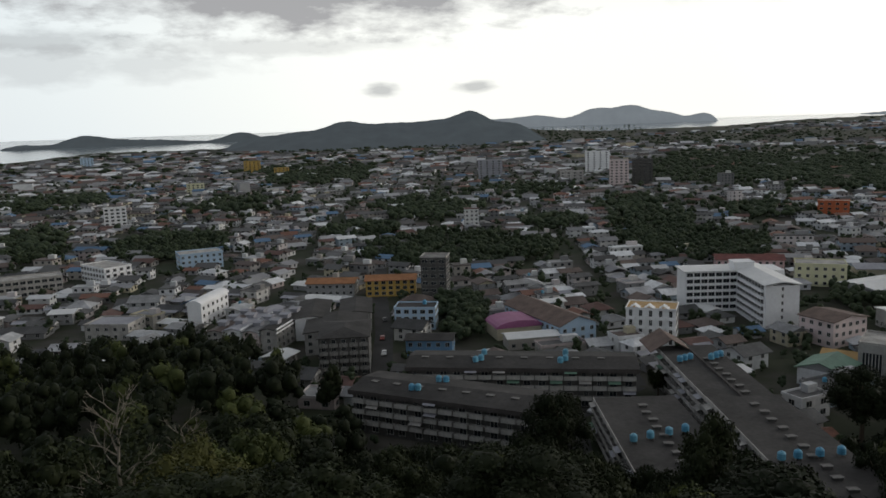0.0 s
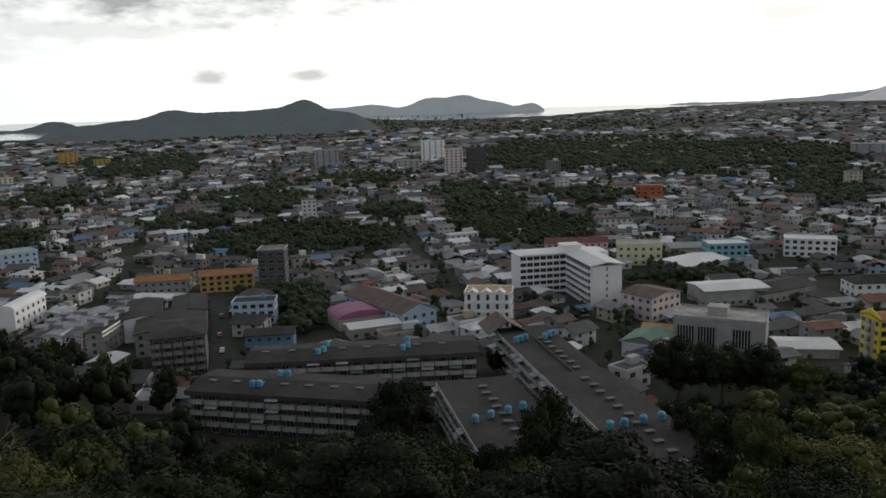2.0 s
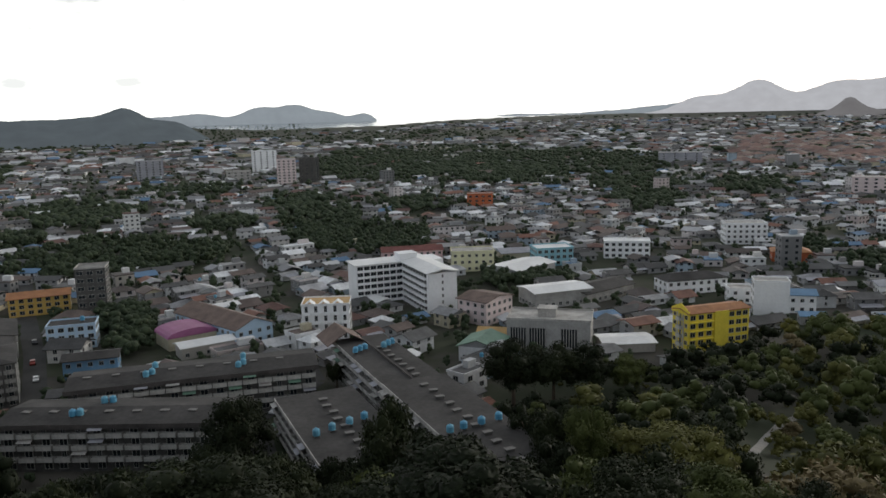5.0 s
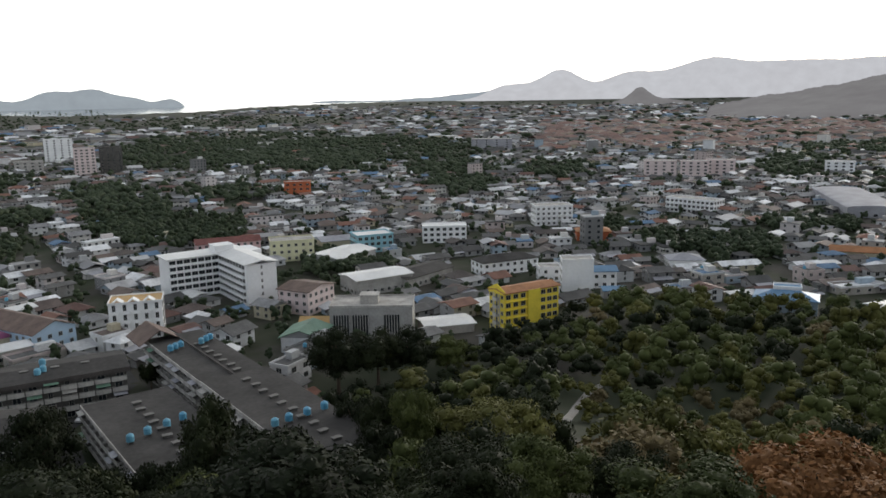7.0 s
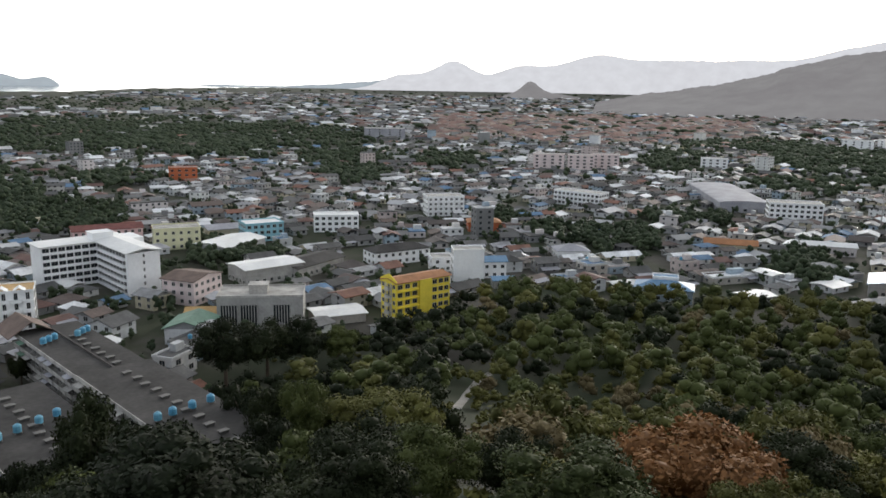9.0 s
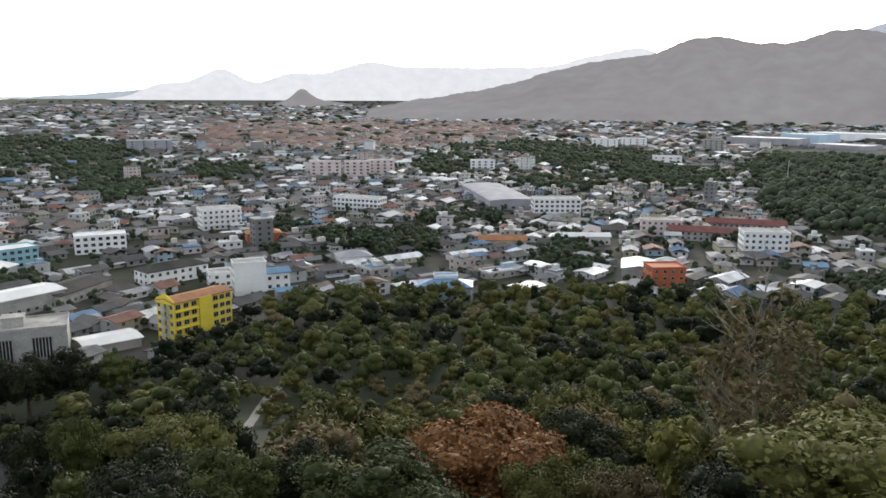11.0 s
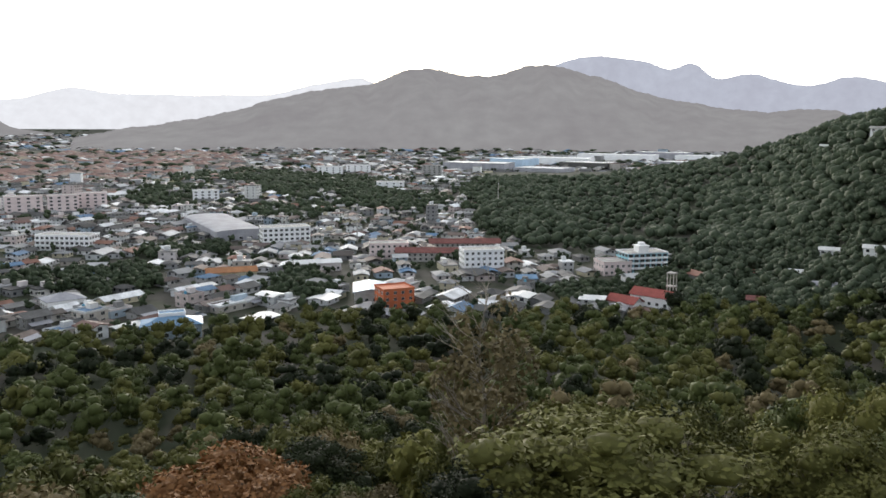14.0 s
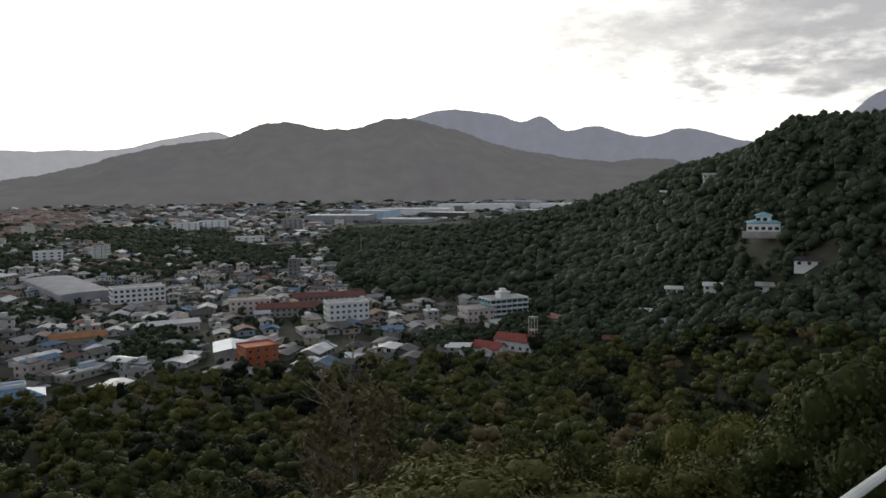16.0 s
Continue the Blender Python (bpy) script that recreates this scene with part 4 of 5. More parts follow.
plain_block("shophouse_row", (-57, 292), (-45, 293), 30, 8.5, M_white, "narrow row of shophouses with blank white end", "gable", M_tar, 3, rise=1.0, along="y", sides=("right",), bay=4)
plain_block("shophouse_row", (-41, 300), (-29, 301), 26, 8, M_grey, "grey shophouses with dark sheet roofs", "gable", M_tar, 3, rise=1.0, along="y", bay=4)
plain_block("pale_roof_house", (-142, 303), (-124, 301), 14, 6, M_concl, "low house with flat pale roof", "flat", M_steel, 2)
plain_block("rounded_gable_block", (-106, 318), (-100, 317), 26, 9.5, M_white, "narrow block with a rounded white gable end", "arch", M_white, 3, rise=2.0, sides=("right",), bay=4)
plain_block("long_house", (222, 266), (250, 260), 12, 6, M_white, "long two-storey house with dark tiled roof", "hip", M_tar, 2, 3.4, rise=2.6)
plain_block("low_warehouse", (182, 268), (212, 276), 16, 4.5, M_concl, "low warehouse with dark roof and pale edge", "gable", M_tar, 1, rise=1.8, sides=("front",))
plain_block("corner_house", (234, 242), (242, 237), 9, 6, M_white, "small white two-storey corner house", floors=2, roof_mat=M_concl)
plain_block("pale_hip_house", (297, 222), (309, 212), 12, 4, M_white, "pale house with broad grey hipped roof", "hip", M_steel, 1, rise=2.4)
plain_block("rust_roof_row", (372, 186), (384, 164), 10, 4, M_wall, "row of houses with rust-red roofs", "gable", M_orange_roof, 1, rise=2.0)
plain_block("white_roof_shed", (404, 150), (416, 128), 9, 4.5, M_wall, "long shed with bright white roof", "gable", M_metal, 1, rise=1.6)
# villa and houses on the wooded slope
BEFORE = len(TAKEN)


def slope_r(az, el):
    """How far off the wooded slope is met el degrees from level."""
    for r in np.arange(355, 900, 3.0):
        if math.degrees(atan2(gz(*pol(az, r)) - 80, r)) >= el:
            return float(r)
    return 600.0


vr = slope_r(112.4, -5.5)
vx, vy = pol(111.3, vr)
wx, wy = pol(113.4, vr)
e, w = plain_block("hillside_villa", (vx, vy), (wx, wy), 11, 4.2, M_white, "white villa with pale turquoise hipped roofs on a wooded slope", "hip", M_cyan, 1, 3.0, (1.8, 1.5), rise=2.0, z=max(gz(vx, vy), gz(wx, wy)) + 0.8)
part("upper_storey", Build().box(4, 2, 4.2, 11, 9, 7.6).mesh("upper_storey", M_white), e)
part("upper_roof", Build().hip(4, 2, 11, 9, 7.6, 2.0).mesh("upper_roof", M_cyan), e, "pale turquoise hipped roof")
part("side_wing", Build().box(w, 1, -3, w + 6, 8, 2.2).hip(w, 1, w + 6, 8, 2.2, 1.5).mesh("side_wing", M_cyan), e)
part("terrace", Build().box(-2, -2, -3.0, w + 3, 0, 0.2).mesh("terrace", M_concl), e)
for u in (5.2, 8.2):
    part("window", WIN[(1.8, 1.5)], e, m=Matrix.Translation((u, 2, 5.2)))
VILLA = len(TAKEN)
HILLSIDE = ((106.05, -8.1, 13, M_metal, "white gabled house below the wooded slope"), (108.6, -8.2, 15, M_metal, "low long white-roofed shed on the slope"), (112.0, -7.6, 8, M_concl, "small pale house on the hillside"), (114.3, -6.4, 16, M_tar, "low hillside shed with a dark roof"),
            (108.4, 0.0, 11, M_concl, "pale ledge house near the ridge"), (105.6, -1.0, 6, M_metal, "small white hut near the ridge"), (104.2, -9.3, 8, M_metal, "small pale house among trees"), (105.8, -10.2, 13, M_steel, "long low shed with grey roof among trees"),
            (100.2, -11.0, 10, M_cyan, "low house with pale blue roof among trees"), (101.8, -11.3, 9, M_maroon, "low house with dark red roof among trees"), (101.6, -9.4, 5, M_red_roof, "small house with steep red roof among trees"))
for az, el, wd, roof, lab in HILLSIDE:
    r = slope_r(az, el - 0.75)
    ax, ay = pol(az, r)
    bx, by = pol(az + math.degrees(wd / r), r)
    plain_block("hillside_house", (ax, ay), (bx, by), 8, 2.6, M_white, lab, "gable", roof, 1, rise=1.3)
clear = [(x, y, k, c) for x, y, _ in TAKEN[BEFORE:VILLA] for k, c in ((0, 4.0), (8, 4.0), (16, 3.6))] + [(x, y, k, c) for x, y, _ in TAKEN[VILLA:] for k, c in ((0, 3.2), (8, 3.4), (15, 3.0))]
TAKEN[BEFORE:] = [(x * (1 - k / hypot(x, y)), y * (1 - k / hypot(x, y)), c) for x, y, k, c in clear]


# -- floodlight mast --
def mast(az, r, h):
    x, y = pol(az, r)
    e = new("floodlight_mast")
    e.location = (x, y, gz(x, y))
    tagged(e, "tall grey floodlight mast with lamp head", "mast")
    part("pole", Build().tube((0, 0, -0.5), (0, 0, h), 0.45, 0.22, 8).mesh("pole", M_concl), e)
    b = Build().box(-1.6, -0.2, h, 1.6, 0.2, h + 0.3)
    for i in range(4):
        b.box(-1.5 + i * 0.85, -0.5, h + 0.3, -0.9 + i * 0.85, 0.1, h + 1.1)
    part("lamp_head", b.mesh("lamp_head", M_steel), e)


mast(74.07, 545, 25)
mast(84.3, 760, 22)

# -- tall buildings in the middle distance: azimuth, elevation of the roof, width, height --
TALL = ((3.6, -2.75, 34, 26, M_steel, "pale blue-grey slab hotel in the town"), (11.2, -2.35, 36, 30, M_white, "white slab hotel above the trees"), (12.7, -3.0, 22, 30, M_palepink, "pinkish tower block of flats"), (14.3, -2.95, 24, 30, M_conc_dark, "dark grey tower block of flats"),
        (9.4, -3.7, 30, 14, M_concl, "grey concrete office block"), (-13.3, -2.2, 30, 22, M_yellow2, "orange-yellow apartment tower in town"), (-11.3, -2.75, 26, 12, M_yellow2, "ochre low apartment block"), (-22.5, -4.9, 18, 18, M_white, "white mid-rise apartment block"),
        (-23.9, -1.5, 30, 24, M_blue, "blue and white tower by the bay"), (-17.2, -3.6, 22, 12, M_cream, "yellow-green painted office block"), (26.5, -5.85, 22, 11, M_orange_wall, "orange painted block of rooms"), (40.5, -3.1, 60, 16, M_steel, "long grey hospital block"),
        (52.3, -4.7, 30, 16, M_palepink, "white condominium with red roof"), (54.6, -4.7, 26, 16, M_palepink, "white condominium with red roof"), (56.3, -4.6, 26, 16, M_palepink, "white condominium block in town"), (63.6, -4.6, 26, 12, M_white, "white office by a field"),
        (76.5, -4.1, 34, 10, M_white, "long white two-storey school"), (72.2, -3.0, 40, 14, M_white, "white slab of town apartments"), (74.2, -2.9, 40, 14, M_white, "white apartment slab with grey roof"), (79.5, -2.9, 30, 18, M_grey, "grey glass-fronted office building"))
for az, el, wd, h, m, lab in TALL:
    r = (80 - h) / tan(radians(-el))
    ax, ay = pol(az - math.degrees(wd / r) / 2, r)
    bx, by = pol(az + math.degrees(wd / r) / 2, r)
    plain_block("tall_building", (ax, ay), (bx, by), wd * 0.5, h, m, lab, floors=max(2, round(h / 3.2)), bay=wd / 5, key=(2.4, 1.5), sides=("front",), roof_mat=M_concl)

# -- the shopping centre and warehouses below the long hill --
MALL = ((82.5, 1420, 110, 14, M_steel), (84.8, 1500, 60, 18, M_blue), (88.0, 1620, 150, 16, M_white), (87.0, 1380, 80, 8, M_steel), (92.5, 1850, 170, 16, M_white), (90.3, 1520, 90, 12, M_conc_dark), (95.5, 1980, 120, 18, M_steel), (98.5, 1900, 130, 14, M_white),
        (97.0, 1600, 90, 12, M_steel), (101.0, 1900, 110, 16, M_white))
for az, r, wd, h, m in MALL:
    ax, ay = pol(az - math.degrees(wd / r) / 2, r)
    bx, by = pol(az + math.degrees(wd / r) / 2, r - 40)
    plain_block("warehouse", (ax, ay), (bx, by), 60, h, m, "broad flat warehouse of a shopping centre", floors=1, bay=wd / 5, sides=("front",), roof_mat=M_metal, key=(2.4, 1.5), z=0.0)


# ---- where woods and fields lie in the plain: azimuth, elevation below level, half width, half height, in degrees ----
GREEN = ((-0.9, 6.1, 4.1, 0.9), (1.5, 9.2, 7.0, 1.3), (14.8, 7.6, 3.0, 1.9), (20, 3.75, 6.0, 1.1), (18.7, 9.1, 4.4, 1.2), (-8.9, 3.3, 4.5, 0.8), (-19.3, 7.9, 4.5, 0.9), (1.3, 14.3, 1.9, 1.6), (-27.6, 7.1, 2.0, 1.1),
         (9.7, 1.3, 4.7, 0.4), (32, 3.8, 9, 0.9), (38.4, 6.4, 2.5, 0.8), (31, 5.0, 2.4, 0.4), (61.4, 5.0, 3, 0.7), (57.5, 10.6, 2.9, 0.8), (27.6, 11.8, 1.2, 1.0), (30.8, 12.4, 2.5, 0.5), (71.5, 4.5, 5, 0.8), (86.3, 6.4, 3.9, 2.2),
         (54, 10.5, 3.3, 0.6), (70.1, 10.8, 1.2, 1.0), (69, 6.2, 3.5, 0.6), (75.8, 4.6, 1.6, 0.6), (70, 12, 2.4, 0.7), (-4, 1.6, 9, 0.35), (22, 1.7, 9, 0.3), (45, 5.4, 3, 0.5), (84, 4.9, 3, 0.9), (66, 3.7, 5, 0.35),
         (24, 3.0, 9, 0.7), (27, 4.4, 5, 0.7), (13, 6.2, 2.5, 0.6), (22, 6.6, 3.5, 0.5), (38, 5.2, 4, 0.6), (62, 8.9, 3.2, 0.45), (49, 9.6, 2.5, 0.5), (82, 9.9, 2.5, 0.5), (92, 12.2, 3.5, 0.8), (98, 11.4, 4, 1.2), (77, 5.6, 4, 0.7), (-6, 7.6, 3, 0.6), (-14, 5.3, 4, 0.5), (-26, 4.4, 4, 0.4), (6, 5.0, 4, 0.4), (8, 7.4, 2.4, 0.5))
FOREST = ((-40, 288), (-28, 280), (-20, 274), (-14, 262), (-10, 230), (-7, 180), (-4, 172), (0, 170), (7, 172), (10.5, 168), (12, 142), (16, 140), (19, 138), (24, 128), (27, 128), (28.5, 225), (33, 232), (38, 240), (41, 238), (44, 262), (47, 285), (52, 300), (60, 300), (70, 305), (78, 315), (90, 322), (95, 322), (97.5, 345), (108, 350), (112, 345), (130, 330))


def in_green(x, y):
    r, az = hypot(x, y), math.degrees(atan2(x, y))
    el = math.degrees(atan2(80, r))
    az += 0.5 * sin(el * 5.3 + az) + 0.35 * sin(az * 3.1)
    el *= 1 + 0.05 * sin(az * 2.3) + 0.04 * sin(az * 5.7 + 1)
    return any(((az - a) / w) ** 2 + ((el - e) / h) ** 2 < 1 for a, e, w, h in GREEN)


def is_free(x, y, rad):
    return all((x - a) ** 2 + (y - b) ** 2 > (rad + c) ** 2 for a, b, c in TAKEN)


def in_spur(x, y):
    az = math.degrees(atan2(x, y))
    az = az + 360 if az < -90 else az
    return az > 83 and hypot(x, y) > interp(az, SPUR_F) - 5 and (gz(x, y) > 1.5 or hypot(x, y) < 1000)


# ---- streets ----
def street(name, pts, width, label):
    b = Build()
    for (x0, y0), (x1, y1) in zip(pts, pts[1:]):
        n = max(1, int(hypot(x1 - x0, y1 - y0) / 6))
        dx, dy = x1 - x0, y1 - y0
        L = hypot(dx, dy)
        ox, oy = -dy / L * width / 2, dx / L * width / 2
        for i in range(n):
            a, c = i / n, (i + 1) / n
            q = [(x0 + dx * k + s * ox, y0 + dy * k + s * oy) for k, s in ((a, -1), (c, -1), (c, 1), (a, 1))]
            b.add([(x, y, gz(x, y) + 0.12) for x, y in q], [(0, 1, 2, 3)])
            TAKEN.append((x0 + dx * (a + c) / 2, y0 + dy * (a + c) / 2, width / 2 + (1.2 if "path" in name else 0.5)))
    tagged(new(name, b.mesh(name, M_path if "path" in name else M_asphalt)), label, "road", kind="structure")


street("road_by_flats", [(-24, 228), (-22, 262), (-24, 300), (-30, 360), (-36, 440)], 7, "narrow asphalt street between shophouses")
street("road_court", [(29, 140), (31, 175), (34, 205), (57, 228), (58, 250)], 6, "asphalt court between the flats")
street("road_front", [(-46, 212), (-34, 196), (-26, 190)], 6, "asphalt drive beside the flats")
street("path_hillside", [(112, 108), (117, 112), (128, 120), (141, 128), (148, 131), (160, 136)], 2.0, "pale concrete path through the scrub")


# ---- houses of the town: the near ones one by one ----
def house(x, y, rot, w, d, h, kind, rng):
    a = rot
    p0 = (x - w / 2 * cos(a) + d / 2 * sin(a), y - w / 2 * sin(a) - d / 2 * cos(a))
    p1 = (p0[0] + w * cos(a), p0[1] + w * sin(a))
    floors = max(1, round(h / 3))
    label = {"flat": "concrete shophouse with a flat grey roof", "gable": "rendered house with a pitched tiled roof", "hip": "house under a hipped tiled roof", "shed": "low building with a bright sheet-metal roof"}[kind]
    e, _ = site("house" if kind != "flat" else "shophouse", p0, p1, f"{floors}-storey {label}" if floors > 1 else f"single-storey {label}", "house", "town houses", z=gz(x, y))
    walls(e, w, d, h, M_wall)
    if kind == "flat":
        flat_roof(e, w, d, h, M_roof, M_wall, 0.8)
        part("stair_head", Build().box(w * 0.55, d * 0.5, h, w * 0.9, d * 0.85, h + 2.4).mesh("stair_head", M_wall), e)
        if rng.random() < 0.4:
            tank(e, w * 0.25, d * 0.5, h + 0.2, 0.8)
    else:
        b = Build()
        rise = 0.19 * min(w, d) * rng.uniform(0.8, 1.4) if kind != "shed" else 0.9
        if kind == "hip":
            b.hip(0, 0, w, d, h, rise * 1.2)
        else:
            b.gable(0, 0, w, d, h, rise, "x" if w > d else "y", 1.0)
            c = Build()
            if w > d:
                c.add([(0.02, 0.02, h), (0.02, d - 0.02, h), (0.02, d / 2, h + rise), (w - 0.02, 0.02, h), (w - 0.02, d - 0.02, h), (w - 0.02, d / 2, h + rise)], [(0, 2, 1), (3, 4, 5), (0, 3, 5, 2), (1, 2, 5, 4)])
            else:
                c.add([(0.02, 0.02, h), (w - 0.02, 0.02, h), (w / 2, 0.02, h + rise), (0.02, d - 0.02, h), (w - 0.02, d - 0.02, h), (w / 2, d - 0.02, h + rise)], [(0, 1, 2), (5, 4, 3), (0, 2, 5, 3), (2, 1, 4, 5)])
            part("gable_wall", c.mesh("gable_wall", M_wall), e)
        part("roof", b.mesh("roof", M_metal if kind == "shed" and rng.random() < 0.4 else M_roof), e)
        if rng.random() < 0.35 and kind != "shed":   # a lean-to at the front
            part("lean_to", Build().add([(0.5, -3, 2.3), (w - 0.5, -3, 2.3), (w - 0.5, -0.02, 3.0), (0.5, -0.02, 3.0), (0.5, -3, 2.42), (w - 0.5, -3, 2.42), (w - 0.5, -0.02, 3.12), (0.5, -0.02, 3.12)],
                                        [(3, 2, 1, 0), (4, 5, 6, 7), (0, 1, 5, 4), (1, 2, 6, 5), (3, 0, 4, 7)]).mesh("lean_to", M_steel), e, "grey sheet lean-to roof")
    key = rng.choice(((1.3, 1.3), (1.8, 1.5), (0.9, 1.4)))
    openings(e, w, d, floors, h / floors, key, ("front", "left" if x > 0 else "right"), 4.2)


def far_house(b, x, y, rot, w, d, h, kind, windows, red=False):
    """Adds one distant house to a shared mesh: walls, roof, dark windows."""
    t = Build()
    rm = 3 if red else 1
    t.box(-w / 2, -d / 2, -1, w / 2, d / 2, h, 0, False)
    if kind == "flat":
        t.box(-w / 2 - 0.2, -d / 2 - 0.2, h, w / 2 + 0.2, d / 2 + 0.2, h + 0.5, rm, False)
        if windows:
            t.box(w * 0.05, 0, h + 0.5, w * 0.4, d * 0.3, h + 2.8, 0, False)
    elif kind == "hip":
        t.hip(-w / 2, -d / 2, w / 2, d / 2, h, 0.2 * min(w, d), mat=rm)
    else:
        t.gable(-w / 2, -d / 2, w / 2, d / 2, h, 0.19 * min(w, d), "x" if w > d else "y", 0.8, 0.25, rm)
    if windows:
        n = max(2, int(w / 3.4))
        for k in range(max(1, round(h / 3))):
            for i in range(n):
                u = -w / 2 + (i + 0.5) * w / n
                t.box(u - 0.7, -d / 2 - 0.08, k * 3 + 0.9, u + 0.7, -d / 2, k * 3 + 2.2, 2, False)
            for s in (-d / 4, d / 4):
                sx = -w / 2 - 0.08 if x > 0 else w / 2
                t.box(sx, s - 0.6, k * 3 + 0.9, sx + 0.08, s + 0.6, k * 3 + 2.2, 2, False)
    c, s, z = cos(rot), sin(rot), gz(x, y)
    o = len(b.v)
    b.v += [(x + c * p - s * q, y + s * p + c * q, z + r) for p, q, r in t.v]
    b.f += [tuple(o + i for i in f) for f in t.f]
    b.m += t.m


def town():
    rng = random.Random(5)
    spots = []
    # rows of plots, district by district, each with its own street direction
    rows = [(180, 470, 11.0), (470, 800, 12.0), (800, 1300, 16), (1300, 2200, 27), (2200, 3900, 46)]
    for r0, r1, step in rows:
        for gx in np.arange(-2400 if r1 > 1500 else -1300, 3950, step):
            for gy in np.arange(-1900, 3950, step):
                r = hypot(gx, gy)
                if not r0 <= r < r1:
                    continue
                az = math.degrees(atan2(gx, gy))
                if not -33 < az < 124:
                    continue
                ix, iy = round(gx / step), round(gy / step)
                if ix % 7 == 0 and r < 1300:
                    continue
                x, y = gx + rng.uniform(-0.22, 0.22) * step, gy + rng.uniform(-0.22, 0.22) * step
                spots.append((r, az, x, y, step))
    spots.sort()
    near = 0
    stuff = {"town_middle": Build(), "town_far": Build()}
    for r, az, x, y, step in spots:
        u = rng.random()
        if r < interp(az, FOREST) + 9 or in_spur(x, y):
            continue
        if az > 100 and r < 1200 or -48 < x < 36 and y < 199 or r > 2000 and (az < 6 and r > far_r(float(interp(az, SHORE_W))) - 250 or 5 < az < 36 and r > far_r(float(interp(az, SHORE_S))) - 500):
            continue
        green = in_green(x, y)
        if u < (0.95 if green else 0.31 if r < 900 else 0.42):
            continue
        if az > 80 and r > 2500 or -14 < az < 8 and r > 3400:
            continue
        cell = (int(x // 130), int(y // 130))
        rot = radians((cell[0] * 37 + cell[1] * 53) % 60 - 30) + rng.uniform(-0.06, 0.06)
        w, d = rng.uniform(0.6, 1.05) * step, rng.uniform(0.55, 0.9) * step
        if rng.random() < 0.1 and r < 1300:
            w *= 1.8
        if r > 1300:
            w, d = min(w, 34), min(d, 26)
        v = rng.random()
        kind = "flat" if v < 0.13 else "gable" if v < 0.66 else "hip" if v < 0.86 else "shed"
        h = rng.choice((3.0, 3.2, 5.6, 3.2, 3.4, 5.8)) if kind == "flat" else rng.choice((2.3, 2.4, 2.6, 2.8, 2.5, 4.8))
        if rng.random() < 0.005 and r > 300:
            h, kind = rng.choice((12.2, 15.4)), "flat"
        if r < 1000 and not is_free(x, y, min(w, d) * 0.36):
            continue
        if r < 520 and near < 290:
            near += 1
            house(x, y, rot, w, d, h, kind, rng)
        else:
            red = 44 < az < 66 and 1150 < r < 2300 and rng.random() < 0.75
            far_house(stuff["town_middle" if r < 1000 else "town_far"], x, y, rot, w, d, h if not red else 5.5, kind if not red else "hip", r < 1000, red)
        TAKEN.append((x, y, min(w, d) * 0.42)) if r < 1000 else None
    for name, b in stuff.items():
        ob = new(name, b.mesh(name, M_wall_far, M_roof_far, M_glass, M_red_far))
        tagged(ob, "crowded town of pale low houses with grey and brown roofs", "houses", kind="stuff")


town()


# ---- trees ----
def ico(sub):
    bm = bmesh.new()
    bmesh.ops.create_icosphere(bm, subdivisions=sub, radius=1.0)
    v = np.array([p.co for p in bm.verts])
    f = np.array([[q.index for q in p.verts] for p in bm.faces])
    bm.free()
    return v, f


ICO1, ICO2 = ico(1), ico(2)


def crown_arrays(rs, width, height, n_leaf, leaf, n_blob, core=True, fill=0.86, ball=ICO2):
    """Leaf clumps round many small domes, with gaps; the bottom of the crown lies at z = 0. Triangles."""
    c = rs.normal(size=(n_blob, 3))
    c /= np.linalg.norm(c, axis=1, keepdims=True)
    c *= rs.uniform(0.35, 0.80, (n_blob, 1))
    rad = rs.uniform(0.55, 1.0, n_blob) * (0.44 if n_blob < 12 else 0.44 * sqrt(12 / n_blob) + 0.04)
    c[0], rad[0] = (0, 0, 0.0), 0.55
    half = np.array([width / 2, width / 2, height / 2])
    V, F, o = [], [], 0
    if core:
        bv, bf = ball
        for i in range(n_blob):
            jig = 1 + rs.uniform(-0.16, 0.12, (len(bv), 1))
            V.append((c[i] + bv * jig * rad[i] * fill) * half)
            F.append(bf + o)
            o += len(bv)
    pick = rs.choice(n_blob, n_leaf, p=rad ** 2 / (rad ** 2).sum())
    d = rs.normal(size=(n_leaf, 3))
    d[:, 2] += 0.35
    d /= np.linalg.norm(d, axis=1, keepdims=True)
    p = c[pick] + d * (rad[pick] * rs.uniform(0.76, 1.12, n_leaf))[:, None]
    dist = np.linalg.norm(p[:, None, :] - c[None], axis=2) / rad[None]
    keep = dist.min(1) > 0.70
    p, d = p[keep] * half, d[keep]
    n = len(p)
    nrm = d + rs.normal(scale=0.5, size=(n, 3))
    nrm /= np.linalg.norm(nrm, axis=1, keepdims=True)
    a = np.cross(nrm, rs.normal(size=(n, 3)))
    a /= np.linalg.norm(a, axis=1, keepdims=True)
    b = np.cross(nrm, a)
    s = (leaf * rs.uniform(0.55, 1.3, n))[:, None]
    quad = np.stack([p - a * s, p - b * s * 0.6, p + a * s, p + b * s * 0.6], 1).reshape(-1, 3)
    V.append(quad)
    k = np.arange(n)[:, None] * 4 + o
    F.append(np.concatenate([k + [0, 1, 2], k + [0, 2, 3]]))
    inner = sum(len(f) for f in F[:-1])
    V, F = np.concatenate(V), np.concatenate(F)
    V[:, 2] += height * 0.5
    return V, F, np.arange(len(F)) < inner


